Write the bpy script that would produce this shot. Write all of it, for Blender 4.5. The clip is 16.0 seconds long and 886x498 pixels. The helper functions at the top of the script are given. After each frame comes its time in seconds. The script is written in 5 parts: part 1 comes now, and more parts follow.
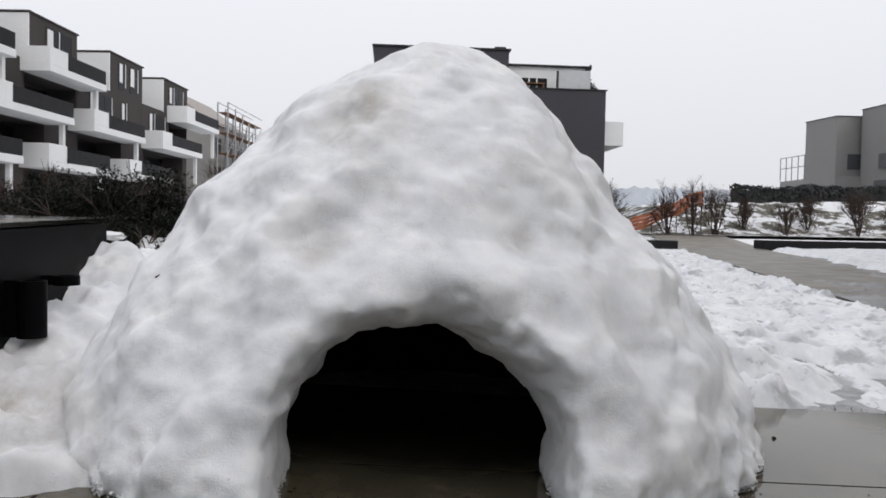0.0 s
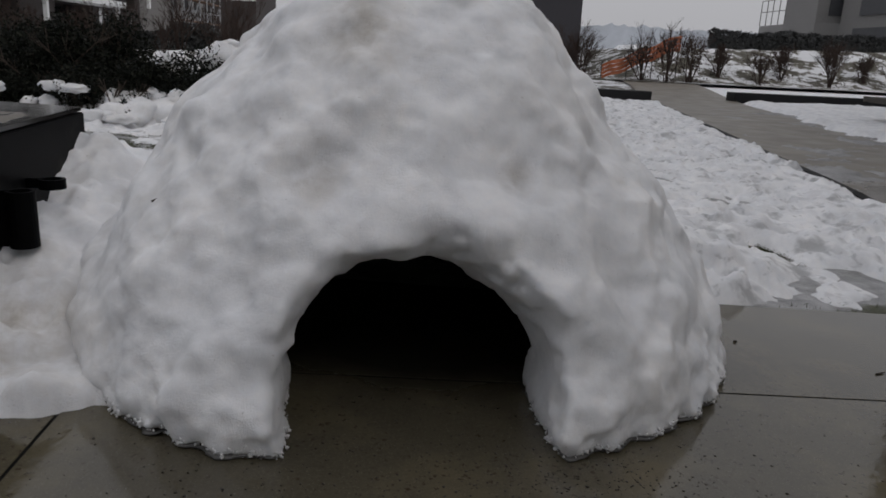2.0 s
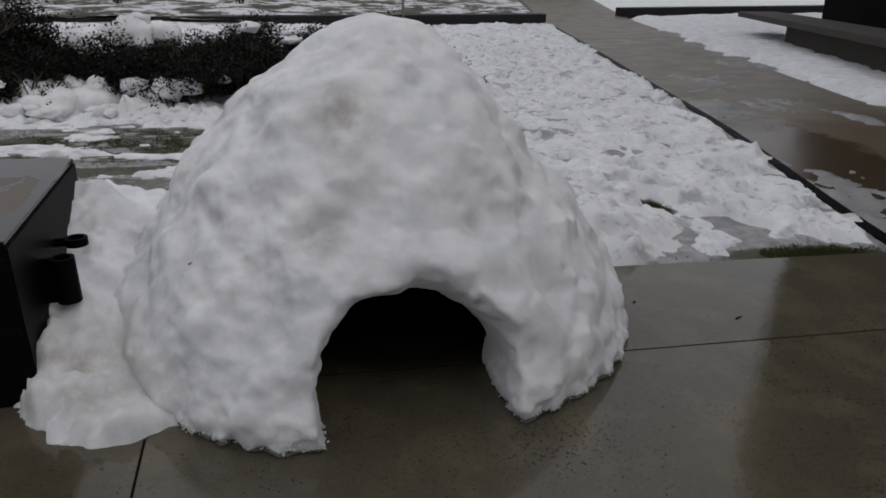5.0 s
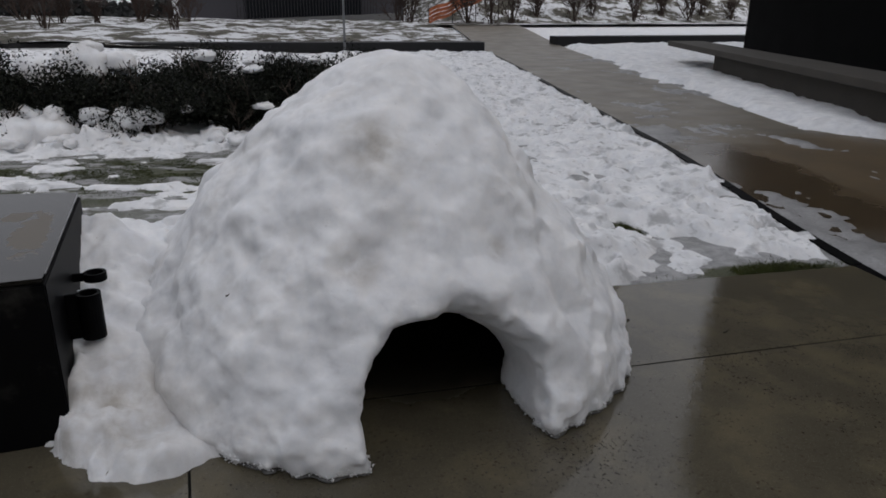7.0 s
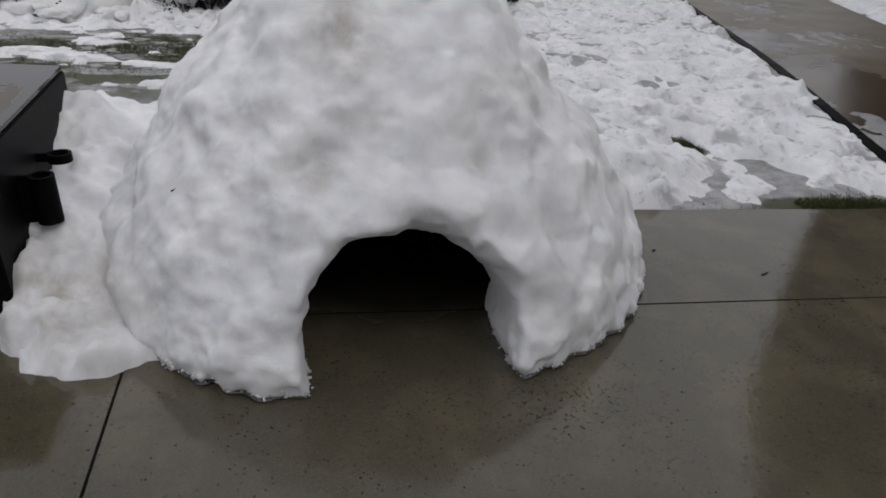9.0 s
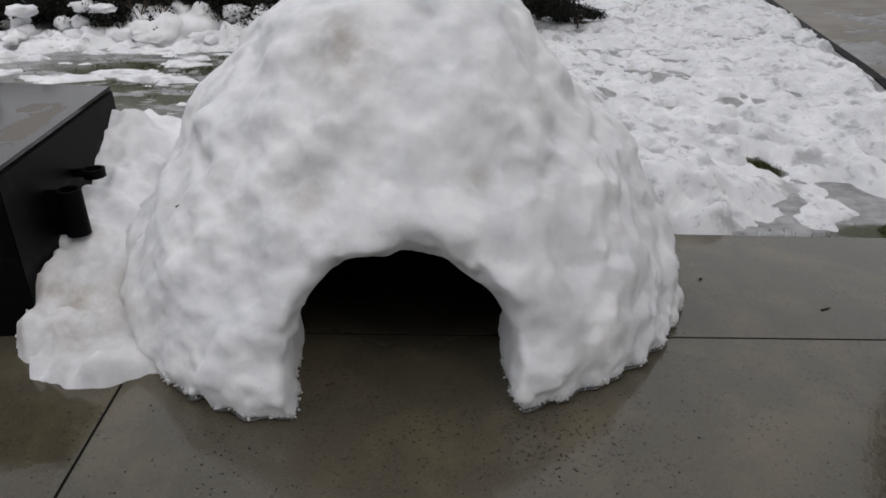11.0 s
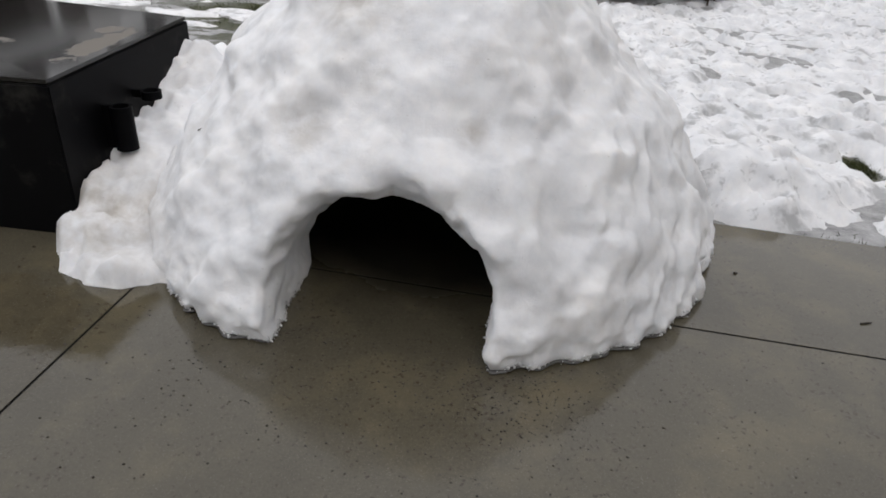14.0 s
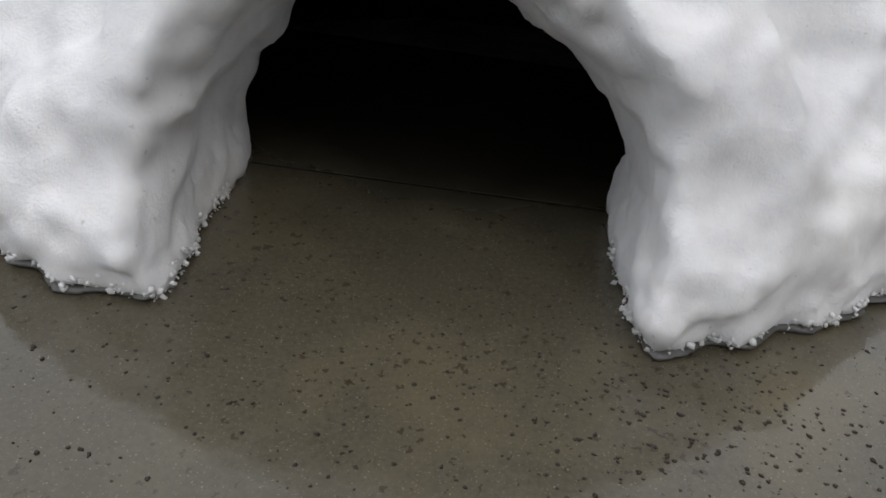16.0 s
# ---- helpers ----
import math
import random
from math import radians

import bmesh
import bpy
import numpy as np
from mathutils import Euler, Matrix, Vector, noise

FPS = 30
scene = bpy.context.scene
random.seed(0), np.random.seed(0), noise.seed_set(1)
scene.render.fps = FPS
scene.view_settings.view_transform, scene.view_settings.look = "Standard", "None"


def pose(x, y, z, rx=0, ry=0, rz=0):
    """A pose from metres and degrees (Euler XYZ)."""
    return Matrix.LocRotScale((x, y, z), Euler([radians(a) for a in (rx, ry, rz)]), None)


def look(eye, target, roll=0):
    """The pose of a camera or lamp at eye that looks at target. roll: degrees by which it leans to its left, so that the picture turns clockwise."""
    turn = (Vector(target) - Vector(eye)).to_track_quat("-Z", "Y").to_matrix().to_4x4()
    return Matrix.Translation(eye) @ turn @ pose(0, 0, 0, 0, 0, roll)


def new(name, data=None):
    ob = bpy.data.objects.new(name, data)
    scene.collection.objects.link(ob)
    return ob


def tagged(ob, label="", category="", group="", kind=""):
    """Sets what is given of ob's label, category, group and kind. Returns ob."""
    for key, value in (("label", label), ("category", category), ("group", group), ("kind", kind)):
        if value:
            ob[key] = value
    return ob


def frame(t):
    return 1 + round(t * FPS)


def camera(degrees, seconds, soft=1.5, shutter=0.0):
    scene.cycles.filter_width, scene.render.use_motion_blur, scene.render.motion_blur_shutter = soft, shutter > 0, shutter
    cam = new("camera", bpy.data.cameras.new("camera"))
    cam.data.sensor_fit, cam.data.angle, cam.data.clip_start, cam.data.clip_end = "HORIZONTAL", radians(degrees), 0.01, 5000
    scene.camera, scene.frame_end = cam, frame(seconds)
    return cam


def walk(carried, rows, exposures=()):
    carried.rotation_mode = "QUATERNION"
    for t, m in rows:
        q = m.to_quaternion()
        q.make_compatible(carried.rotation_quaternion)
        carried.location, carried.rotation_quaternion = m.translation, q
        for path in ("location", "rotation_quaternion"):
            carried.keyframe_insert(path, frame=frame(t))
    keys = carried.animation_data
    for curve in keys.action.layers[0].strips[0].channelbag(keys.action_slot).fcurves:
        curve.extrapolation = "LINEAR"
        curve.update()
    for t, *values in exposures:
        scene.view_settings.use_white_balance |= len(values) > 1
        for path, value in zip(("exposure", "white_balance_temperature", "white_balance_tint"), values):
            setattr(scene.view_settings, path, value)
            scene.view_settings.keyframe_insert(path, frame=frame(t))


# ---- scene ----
cam = camera(63.5, 16.0, soft=1.7)
PATH = [
    (0, (-0.092, -1.345, 0.582), (0.056, 0.649, 0.514), 1.1),
    (0.5, (-0.082, -1.357, 0.58), (0.068, 0.631, 0.423), 0.7),
    (1, (-0.087, -1.348, 0.587), (0.08, 0.635, 0.388), 0.9),
    (1.5, (-0.103, -1.351, 0.626), (0.137, 0.622, 0.404), 2.0),
    (2, (-0.166, -1.34, 0.797), (0.081, 0.578, 0.286), 2.9),
    (2.5, (-0.224, -1.378, 1.007), (0.038, 0.482, 0.32), 3.4),
    (3, (-0.251, -1.431, 1.148), (0.067, 0.401, 0.412), 5.1),
    (3.5, (-0.234, -1.511, 1.244), (0.2, 0.303, 0.522), 3.9),
    (4, (-0.24, -1.591, 1.291), (0.321, 0.218, 0.649), 2.8),
    (4.5, (-0.309, -1.722, 1.245), (0.155, 0.083, 0.519), -0.2),
    (7, (-0.723, -1.715, 1.285), (-0.056, 0.052, 0.63), 0.5),
    (7.5, (-0.72, -1.717, 1.303), (-0.065, 0.029, 0.581), -0.0),
    (8, (-0.663, -1.707, 1.267), (-0.019, 0.003, 0.453), 0.9),
    (8.5, (-0.518, -1.622, 1.244), (0.098, 0.063, 0.359), 2.0),
    (9, (-0.311, -1.559, 1.232), (0.091, 0.17, 0.31), 2.2),
    (9.5, (-0.197, -1.551, 1.224), (0.073, 0.212, 0.319), 2.1),
    (10, (-0.149, -1.526, 1.222), (0.077, 0.263, 0.355), 1.1),
    (12.5, (0.321, -1.521, 1.179), (0.103, 0.255, 0.287), -0.2),
    (13, (0.402, -1.611, 1.185), (0.082, 0.174, 0.343), 0.7),
    (13.5, (0.389, -1.614, 1.179), (0.118, 0.166, 0.309), 2.0),
    (14, (0.353, -1.53, 1.163), (0.121, 0.213, 0.209), 1.9),
    (14.5, (0.249, -1.319, 1.178), (0.086, 0.393, 0.157), 2.6),
    (15, (0.169, -1.143, 1.106), (0.004, 0.475, -0.059), 3.4),
    (15.5, (0.086, -0.845, 0.842), (-0.004, 0.787, -0.311), 6.0),
    (16, (0.064, -0.719, 0.528), (-0.017, 0.992, -0.505), 3.6),
]
walk(cam, [(t, look(eye, target, roll)) for t, eye, target, roll in PATH],
     exposures=[(0.0, -0.10, 6450, 11), (0.3, -0.62, 6450, 11), (0.6, -0.86, 6450, 11), (2.0, -1.0, 6480, 12), (3.0, -0.97, 6500, 13), (4.0, -1.06, 6480, 13), (4.7, -0.98, 6440, 12),
                (6.8, -0.86, 6340, 12), (8.0, -0.76, 6360, 12), (9.0, -0.56, 6450, 12), (10.0, -0.54, 6450, 12), (12.5, -0.10, 6580, 11), (14.5, 0.0, 6580, 11), (15.2, 0.02, 6520, 11), (16.0, 0.22, 6480, 10)])

# ---- light: an overcast winter sky and a very soft sun behind the clouds ----
SUN_UP, SUN_AROUND = 38.0, 150.0
world = bpy.data.worlds.new("overcast_sky")
scene.world = world
world.use_nodes = True
wn, wl = world.node_tree.nodes, world.node_tree.links
wn.clear()
sky = wn.new("ShaderNodeTexSky")
sky.sky_type, sky.sun_disc = "NISHITA", False
sky.sun_elevation, sky.sun_rotation = radians(SUN_UP), radians(SUN_AROUND)
sky.air_density, sky.dust_density = 1.0, 6.0
sky_bg, cloud_bg, mixed, w_out = wn.new("ShaderNodeBackground"), wn.new("ShaderNodeBackground"), wn.new("ShaderNodeMixShader"), wn.new("ShaderNodeOutputWorld")
sky_bg.inputs["Strength"].default_value = 0.10
cloud_bg.inputs["Color"].default_value = (0.955, 0.965, 1.0, 1)
cloud_bg.inputs["Strength"].default_value = 0.98
mixed.inputs[0].default_value = 0.9
# overcast: the cloud is brighter overhead than at the horizon
w_dir, w_sep, w_up = wn.new("ShaderNodeTexCoord"), wn.new("ShaderNodeSeparateXYZ"), wn.new("ShaderNodeMapRange")
w_up.inputs["To Min"].default_value, w_up.inputs["To Max"].default_value = 0.90, 1.45
wl.new(w_dir.outputs["Generated"], w_sep.inputs[0])
wl.new(w_sep.outputs["Z"], w_up.inputs[0])
wl.new(w_up.outputs[0], cloud_bg.inputs["Strength"])
wl.new(sky.outputs[0], sky_bg.inputs["Color"])
wl.new(sky_bg.outputs[0], mixed.inputs[1])
wl.new(cloud_bg.outputs[0], mixed.inputs[2])
wl.new(mixed.outputs[0], w_out.inputs["Surface"])
sun = new("sun", bpy.data.lights.new("sun", "SUN"))
sun.data.energy, sun.data.angle, sun.data.color = 0.65, radians(40), (1.0, 0.97, 0.93)
sun.matrix_world = look((0, 0, 30), (math.sin(radians(SUN_AROUND)) * -20, math.cos(radians(SUN_AROUND)) * -20, 30 - 20 * math.tan(radians(SUN_UP))))


# ---- noise on arrays ----
class Lattice:
    """Smooth value noise over arrays of places."""

    def __init__(self, seed):
        self.table = np.random.default_rng(seed).random((64, 64, 64)) * 2 - 1

    def __call__(self, x, y, z):
        x, y, z = np.broadcast_arrays(x, y, z)
        i, j, k = np.floor(x).astype(int), np.floor(y).astype(int), np.floor(z).astype(int)
        u, v, w = x - i, y - j, z - k
        u, v, w = u * u * (3 - 2 * u), v * v * (3 - 2 * v), w * w * (3 - 2 * w)
        t, out = self.table, 0
        for a in (0, 1):
            for b in (0, 1):
                for c in (0, 1):
                    weight = (u if a else 1 - u) * (v if b else 1 - v) * (w if c else 1 - w)
                    out = out + weight * t[(i + a) % 64, (j + b) % 64, (k + c) % 64]
        return out

    def fbm(self, x, y, z, octaves=4, gain=0.5):
        out, size = 0, 1.0
        for n in range(octaves):
            out = out + size * self(x * 2**n + 7 * n, y * 2**n + 3 * n, z * 2**n + 5 * n)
            size *= gain
        return out


lattice = Lattice(5)
rng = np.random.default_rng(11)


def ramp(v, a, b):
    s = np.clip((v - a) / (b - a), 0, 1)
    return s * s * (3 - 2 * s)


def terrace_z(x, y):
    """The paving falls gently to one side."""
    return -0.035 * np.clip(x, -2.5, 2.6)


def lawn_z(x, y):
    return terrace_z(x, y) + 0.10 * ramp(np.asarray(y, float), 0.9, 4.0) + 0.05 * ramp(np.asarray(y, float), 4.0, 14.0)


# ---- materials ----
def material(name):
    m = bpy.data.materials.new(name)
    m.use_nodes = True
    nodes, links = m.node_tree.nodes, m.node_tree.links
    return m, nodes, links, nodes["Principled BSDF"]


def noise_node(nodes, links, scale, detail=4.0, rough=0.55, coord=None, squash=None):
    n = nodes.new("ShaderNodeTexNoise")
    n.inputs["Scale"].default_value, n.inputs["Detail"].default_value, n.inputs["Roughness"].default_value = scale, detail, rough
    if coord is None:
        coord = nodes.new("ShaderNodeTexCoord").outputs["Object"]
    if squash:
        mp = nodes.new("ShaderNodeMapping")
        mp.inputs["Scale"].default_value = squash
        links.new(coord, mp.inputs["Vector"])
        coord = mp.outputs[0]
    links.new(coord, n.inputs["Vector"])
    return n.outputs["Fac"]


def blend(nodes, links, fac, stops):
    r = nodes.new("ShaderNodeValToRGB")
    while len(r.color_ramp.elements) < len(stops):
        r.color_ramp.elements.new(0.5)
    for e, (p, c) in zip(r.color_ramp.elements, stops):
        e.position, e.color = p, (*c, 1)
    links.new(fac, r.inputs[0])
    return r.outputs[0]


def mix(nodes, links, fac, a, b, how="MIX"):
    n = nodes.new("ShaderNodeMix")
    n.data_type, n.blend_type = "RGBA", how
    for socket, value in ((n.inputs[0], fac), (n.inputs[6], a), (n.inputs[7], b)):
        if isinstance(value, (int, float)):
            socket.default_value = value
        elif isinstance(value, tuple):
            socket.default_value = (*value, 1)
        else:
            links.new(value, socket)
    return n.outputs[2]


def bump(nodes, links, bsdf, height, strength, distance=0.01):
    b = nodes.new("ShaderNodeBump")
    b.inputs["Strength"].default_value, b.inputs["Distance"].default_value = strength, distance
    links.new(height, b.inputs["Height"])
    links.new(b.outputs[0], bsdf.inputs["Normal"])


def plain(name, color, rough=0.6, metal=0.0, scale=6.0, vary=0.25, grain=40.0, relief=0.15, depth=0.004, shine=0.5):
    """A surface with broad stains, fine grain and slight relief."""
    m, nodes, links, b = material(name)
    dark, light = tuple(c * (1 - vary) for c in color), tuple(min(1, c * (1 + vary)) for c in color)
    broad = blend(nodes, links, noise_node(nodes, links, scale), [(0.3, dark), (0.7, light)])
    fine = noise_node(nodes, links, grain, 3.0)
    col = mix(nodes, links, 0.35, broad, blend(nodes, links, fine, [(0.3, dark), (0.7, light)]))
    links.new(col, b.inputs["Base Color"])
    b.inputs["Metallic"].default_value = metal
    b.inputs["Specular IOR Level"].default_value = shine
    rr = nodes.new("ShaderNodeMapRange")
    rr.inputs["To Min"].default_value, rr.inputs["To Max"].default_value = max(0.02, rough - 0.12), min(1, rough + 0.12)
    links.new(noise_node(nodes, links, scale * 2), rr.inputs[0])
    links.new(rr.outputs[0], b.inputs["Roughness"])
    bump(nodes, links, b, fine, relief, depth)
    return m


def snow_material(name, dirt=0.25, tint=(0.42, 0.385, 0.33), tinted_spots=None, soaked=False):
    m, nodes, links, b = material(name)
    base = blend(nodes, links, noise_node(nodes, links, 6.5, 6.0, 0.62), [(0.30, (0.66, 0.67, 0.69)), (0.50, (0.78, 0.785, 0.80)), (0.70, (0.88, 0.88, 0.885))])
    spots = blend(nodes, links, noise_node(nodes, links, 2.6, 6.0, 0.65), [(0.52, (0, 0, 0)), (0.78, (1, 1, 1))])
    if soaked:  # half-melted snow, grey where water has soaked up into it
        wet = blend(nodes, links, noise_node(nodes, links, 5.5, 5.0, 0.55), [(0.55, (0, 0, 0)), (0.66, (0.8, 0.8, 0.8))])
        base = mix(nodes, links, wet, base, (0.38, 0.385, 0.39))
        fleck = blend(nodes, links, noise_node(nodes, links, 17.0, 4.0, 0.55), [(0.60, (0, 0, 0)), (0.68, (0.6, 0.6, 0.6))])
        base = mix(nodes, links, fleck, base, (0.38, 0.385, 0.39))
    dirty = mix(nodes, links, 0.5, base, tint)
    col = mix(nodes, links, spots, base, dirty)
    if tinted_spots:
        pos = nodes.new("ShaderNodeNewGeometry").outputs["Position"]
        for centre, size in tinted_spots:
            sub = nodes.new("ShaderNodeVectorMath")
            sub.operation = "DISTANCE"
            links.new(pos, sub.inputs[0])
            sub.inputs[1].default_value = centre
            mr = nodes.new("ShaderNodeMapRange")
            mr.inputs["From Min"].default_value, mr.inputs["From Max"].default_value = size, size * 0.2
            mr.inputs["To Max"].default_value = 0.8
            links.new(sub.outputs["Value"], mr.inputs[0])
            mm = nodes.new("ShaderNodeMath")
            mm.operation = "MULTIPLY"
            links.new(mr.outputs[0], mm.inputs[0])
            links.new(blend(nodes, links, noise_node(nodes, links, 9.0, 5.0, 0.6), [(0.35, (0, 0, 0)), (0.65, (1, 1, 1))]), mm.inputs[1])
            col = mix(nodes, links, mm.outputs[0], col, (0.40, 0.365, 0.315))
    specks = blend(nodes, links, noise_node(nodes, links, 95.0, 2.0, 0.5), [(0.735, (0, 0, 0)), (0.76, (1, 1, 1))])
    fac = nodes.new("ShaderNodeMath")
    fac.operation = "MULTIPLY"
    fac.inputs[1].default_value = dirt
    links.new(specks, fac.inputs[0])
    col = mix(nodes, links, fac.outputs[0], col, (0.25, 0.22, 0.18))
    links.new(col, b.inputs["Base Color"])
    b.inputs["Roughness"].default_value = 0.92
    b.inputs["Specular IOR Level"].default_value = 0.06
    b.inputs["IOR"].default_value = 1.31
    b.inputs["Subsurface Weight"].default_value = 0.5
    b.inputs["Subsurface Radius"].default_value = (0.028, 0.03, 0.032)
    b.inputs["Subsurface Scale"].default_value = 0.7
    coarse = noise_node(nodes, links, 38.0, 8.0, 0.72)
    grainy = mix(nodes, links, 0.35, coarse, noise_node(nodes, links, 260.0, 3.0))
    bump(nodes, links, b, grainy, 0.38, 0.014)
    return m


# tinted: a stain near the top, two dents, dirt on the heap
SNOW = snow_material("packed_snow", 0.3, tinted_spots=[((-0.17, 0.38, 0.87), 0.16), ((-0.27, 0.2, 0.56), 0.10), ((0.19, 0.2, 0.56), 0.06), ((-1.0, 0.35, 0.1), 0.35)])
SLUSH = snow_material("trodden_snow", 0.35, (0.45, 0.45, 0.46))
LAWN_SNOW = snow_material("half_melted_snow", 0.35, (0.45, 0.45, 0.46), soaked=True)
WET_SLUSH = plain("wet_grey_slush", (0.25, 0.248, 0.248), 0.5, 0, 5, 0.35, 40, 0.5, 0.01)
BLACK_STEEL = plain("black_powder_coated_steel", (0.0022, 0.0022, 0.0026), 0.5, 0.0, 3, 0.4, 60, 0.06, shine=0.05)
ANTHRACITE = plain("anthracite_render", (0.058, 0.051, 0.049), 0.9, 0, 0.4, 0.12, 8, 0.1, shine=0.25)
SLATE_WALL = plain("slate_blue_render", (0.058, 0.057, 0.064), 0.9, 0, 0.4, 0.1, 8, 0.1, shine=0.25)
WHITE_WALL = plain("white_render", (0.72, 0.73, 0.73), 0.85, 0, 0.3, 0.06, 6, 0.1)
GREY_WALL = plain("grey_render", (0.22, 0.216, 0.212), 0.85, 0, 0.3, 0.08, 6, 0.1)
# near black stands in for the shade inside the igloo
CAVE_SHADE = plain("cave_shade_black", (0.004, 0.004, 0.005), 0.95, 0, 8, 0.3, 60, 0.2, shine=0.1)
BENCH_CONCRETE = plain("weathered_concrete", (0.050, 0.044, 0.036), 0.8, 0, 2.5, 0.25, 45, 0.3)
DARK_EDGE = plain("dark_granite_edging", (0.014, 0.014, 0.015), 0.6, 0, 5, 0.3, 60, 0.3, shine=0.3)
WINDOW = plain("window_glass", (0.010, 0.011, 0.014), 0.3, 0, 0.3, 0.2, 3, 0.0, shine=0.12)
LEAF, leaf_nodes, leaf_links, leaf_bsdf = material("dark_evergreen_leaves")
leaf_links.new(blend(leaf_nodes, leaf_links, leaf_nodes.new("ShaderNodeNewGeometry").outputs["Random Per Island"],
                     [(0.0, (0.003, 0.004, 0.003)), (0.6, (0.007, 0.009, 0.006)), (0.9, (0.014, 0.016, 0.010)), (1.0, (0.05, 0.052, 0.04))]), leaf_bsdf.inputs["Base Color"])
leaf_bsdf.inputs["Roughness"].default_value, leaf_bsdf.inputs["Specular IOR Level"].default_value = 0.6, 0.12
BARK = plain("dark_bark", (0.06, 0.045, 0.035), 0.9, 0, 10, 0.3, 60, 0.4)
RAIL = plain("dark_railing_panel", (0.010, 0.010, 0.012), 0.6, 0, 1, 0.2, 10, 0.05, shine=0.2)


# ---- mesh helpers ----
def mesh_of(name, verts, faces, mat, smooth=False):
    me = bpy.data.meshes.new(name)
    me.from_pydata(np.asarray(verts).tolist(), [], np.asarray(faces).tolist() if isinstance(faces, np.ndarray) else faces)
    me.materials.append(mat)
    if smooth:
        me.shade_smooth()
    me.update()
    return me


def part(name, bm, mat, parent=None, label="", smooth=False):
    """Links a bmesh as one mesh object under a thing or a part."""
    me = bpy.data.meshes.new(name)
    bm.to_mesh(me)
    bm.free()
    me.materials.append(mat)
    if smooth:
        me.shade_smooth()
    ob = new(name, me)
    if parent:
        ob.parent = parent
    if label:
        tagged(ob, label)
    return ob


def child(name, me, parent, label=""):
    ob = new(name, me)
    ob.parent = parent
    if label:
        tagged(ob, label)
    return ob


def add_box(bm, lo, hi, bevel=0.0, matrix=None, segments=2):
    got = bmesh.ops.create_cube(bm, size=1.0)["verts"]
    c, s = [(a + b) / 2 for a, b in zip(lo, hi)], [b - a for a, b in zip(lo, hi)]
    for v in got:
        v.co = Vector((c[n] + v.co[n] * s[n] for n in range(3)))
    if bevel:
        edges = list({e for v in got for e in v.link_edges})
        out = bmesh.ops.bevel(bm, geom=edges, offset=bevel, segments=segments, affect="EDGES", profile=0.6)
        got = list({v for f in out["faces"] for v in f.verts} | {v for v in got if v.is_valid})
    if matrix:
        bmesh.ops.transform(bm, matrix=matrix, verts=[v for v in got if v.is_valid])
    return bm


def box(lo, hi, bevel=0.0, matrix=None):
    return add_box(bmesh.new(), lo, hi, bevel, matrix)


def add_tube(bm, a, b, ra, rb=None, sides=8, caps=True):
    a, b = Vector(a), Vector(b)
    turn = (b - a).to_track_quat("Z", "Y").to_matrix().to_4x4()
    bmesh.ops.create_cone(bm, cap_ends=caps, segments=sides, radius1=ra, radius2=ra if rb is None else rb, depth=(b - a).length,
                          matrix=Matrix.Translation((a + b) / 2) @ turn)
    return bm


def prism(points, z0, z1):
    """An upright block over a polygon; z0 and z1 are numbers or functions of x, y."""
    bm = bmesh.new()
    level = lambda z, p: float(z(*p)) if callable(z) else z
    low = [bm.verts.new((*p, level(z0, p))) for p in points]
    high = [bm.verts.new((*p, level(z1, p))) for p in points]
    n = len(points)
    bm.faces.new(high)
    bm.faces.new(low[::-1])
    for i in range(n):
        bm.faces.new((low[i], low[(i + 1) % n], high[(i + 1) % n], high[i]))
    bmesh.ops.recalc_face_normals(bm, faces=bm.faces)
    return bm


def empty(name, place=(0, 0, 0), **tags):
    ob = new(name)
    ob.location = place
    ob.empty_display_size = 0.1
    return tagged(ob, **tags)


def surface_nets(f, lo, step):
    """The zero surface of the field f (negative inside), sampled from lo at the given step: vertices and quads."""
    inside = f < 0
    n = np.array(f.shape) - 1
    total, count = np.zeros((*n, 3)), np.zeros(n)
    corner = lambda a, o: a[o[0] : o[0] + n[0], o[1] : o[1] + n[1], o[2] : o[2] + n[2]]
    offs = [(a, b, c) for a in (0, 1) for b in (0, 1) for c in (0, 1)]
    for p in offs:
        for ax in range(3):
            if p[ax]:
                continue
            q = tuple(1 if m == ax else p[m] for m in range(3))
            fp, fq = corner(f, p), corner(f, q)
            cross = (fp < 0) != (fq < 0)
            s = np.where(cross, fp / np.where(fp == fq, 1, fp - fq), 0)
            for m in range(3):
                total[..., m] += cross * (p[m] + (s if m == ax else 0))
            count += cross
    active = count > 0
    index = -np.ones(n, int)
    index[active] = np.arange(active.sum())
    cells = np.argwhere(active)
    verts = (cells + total[active] / count[active][:, None]) * step + np.array(lo)
    quads = []
    for ax in range(3):
        a = [slice(None)] * 3
        b = [slice(None)] * 3
        a[ax], b[ax] = slice(0, -1), slice(1, None)
        change = inside[tuple(a)] != inside[tuple(b)]
        e = np.argwhere(change)
        u, v = (ax + 1) % 3, (ax + 2) % 3
        e = e[(e[:, u] > 0) & (e[:, v] > 0) & (e[:, u] < n[u]) & (e[:, v] < n[v])]
        first = inside[tuple(a)][tuple(e.T)]
        du, dv = np.eye(3, dtype=int)[u], np.eye(3, dtype=int)[v]
        four = [index[tuple((e - o).T)] for o in (0 * du, du, du + dv, dv)]
        quad = np.stack(four, 1)
        quad[~first] = quad[~first][:, ::-1]
        quads.append(quad)
    return verts, np.concatenate(quads)


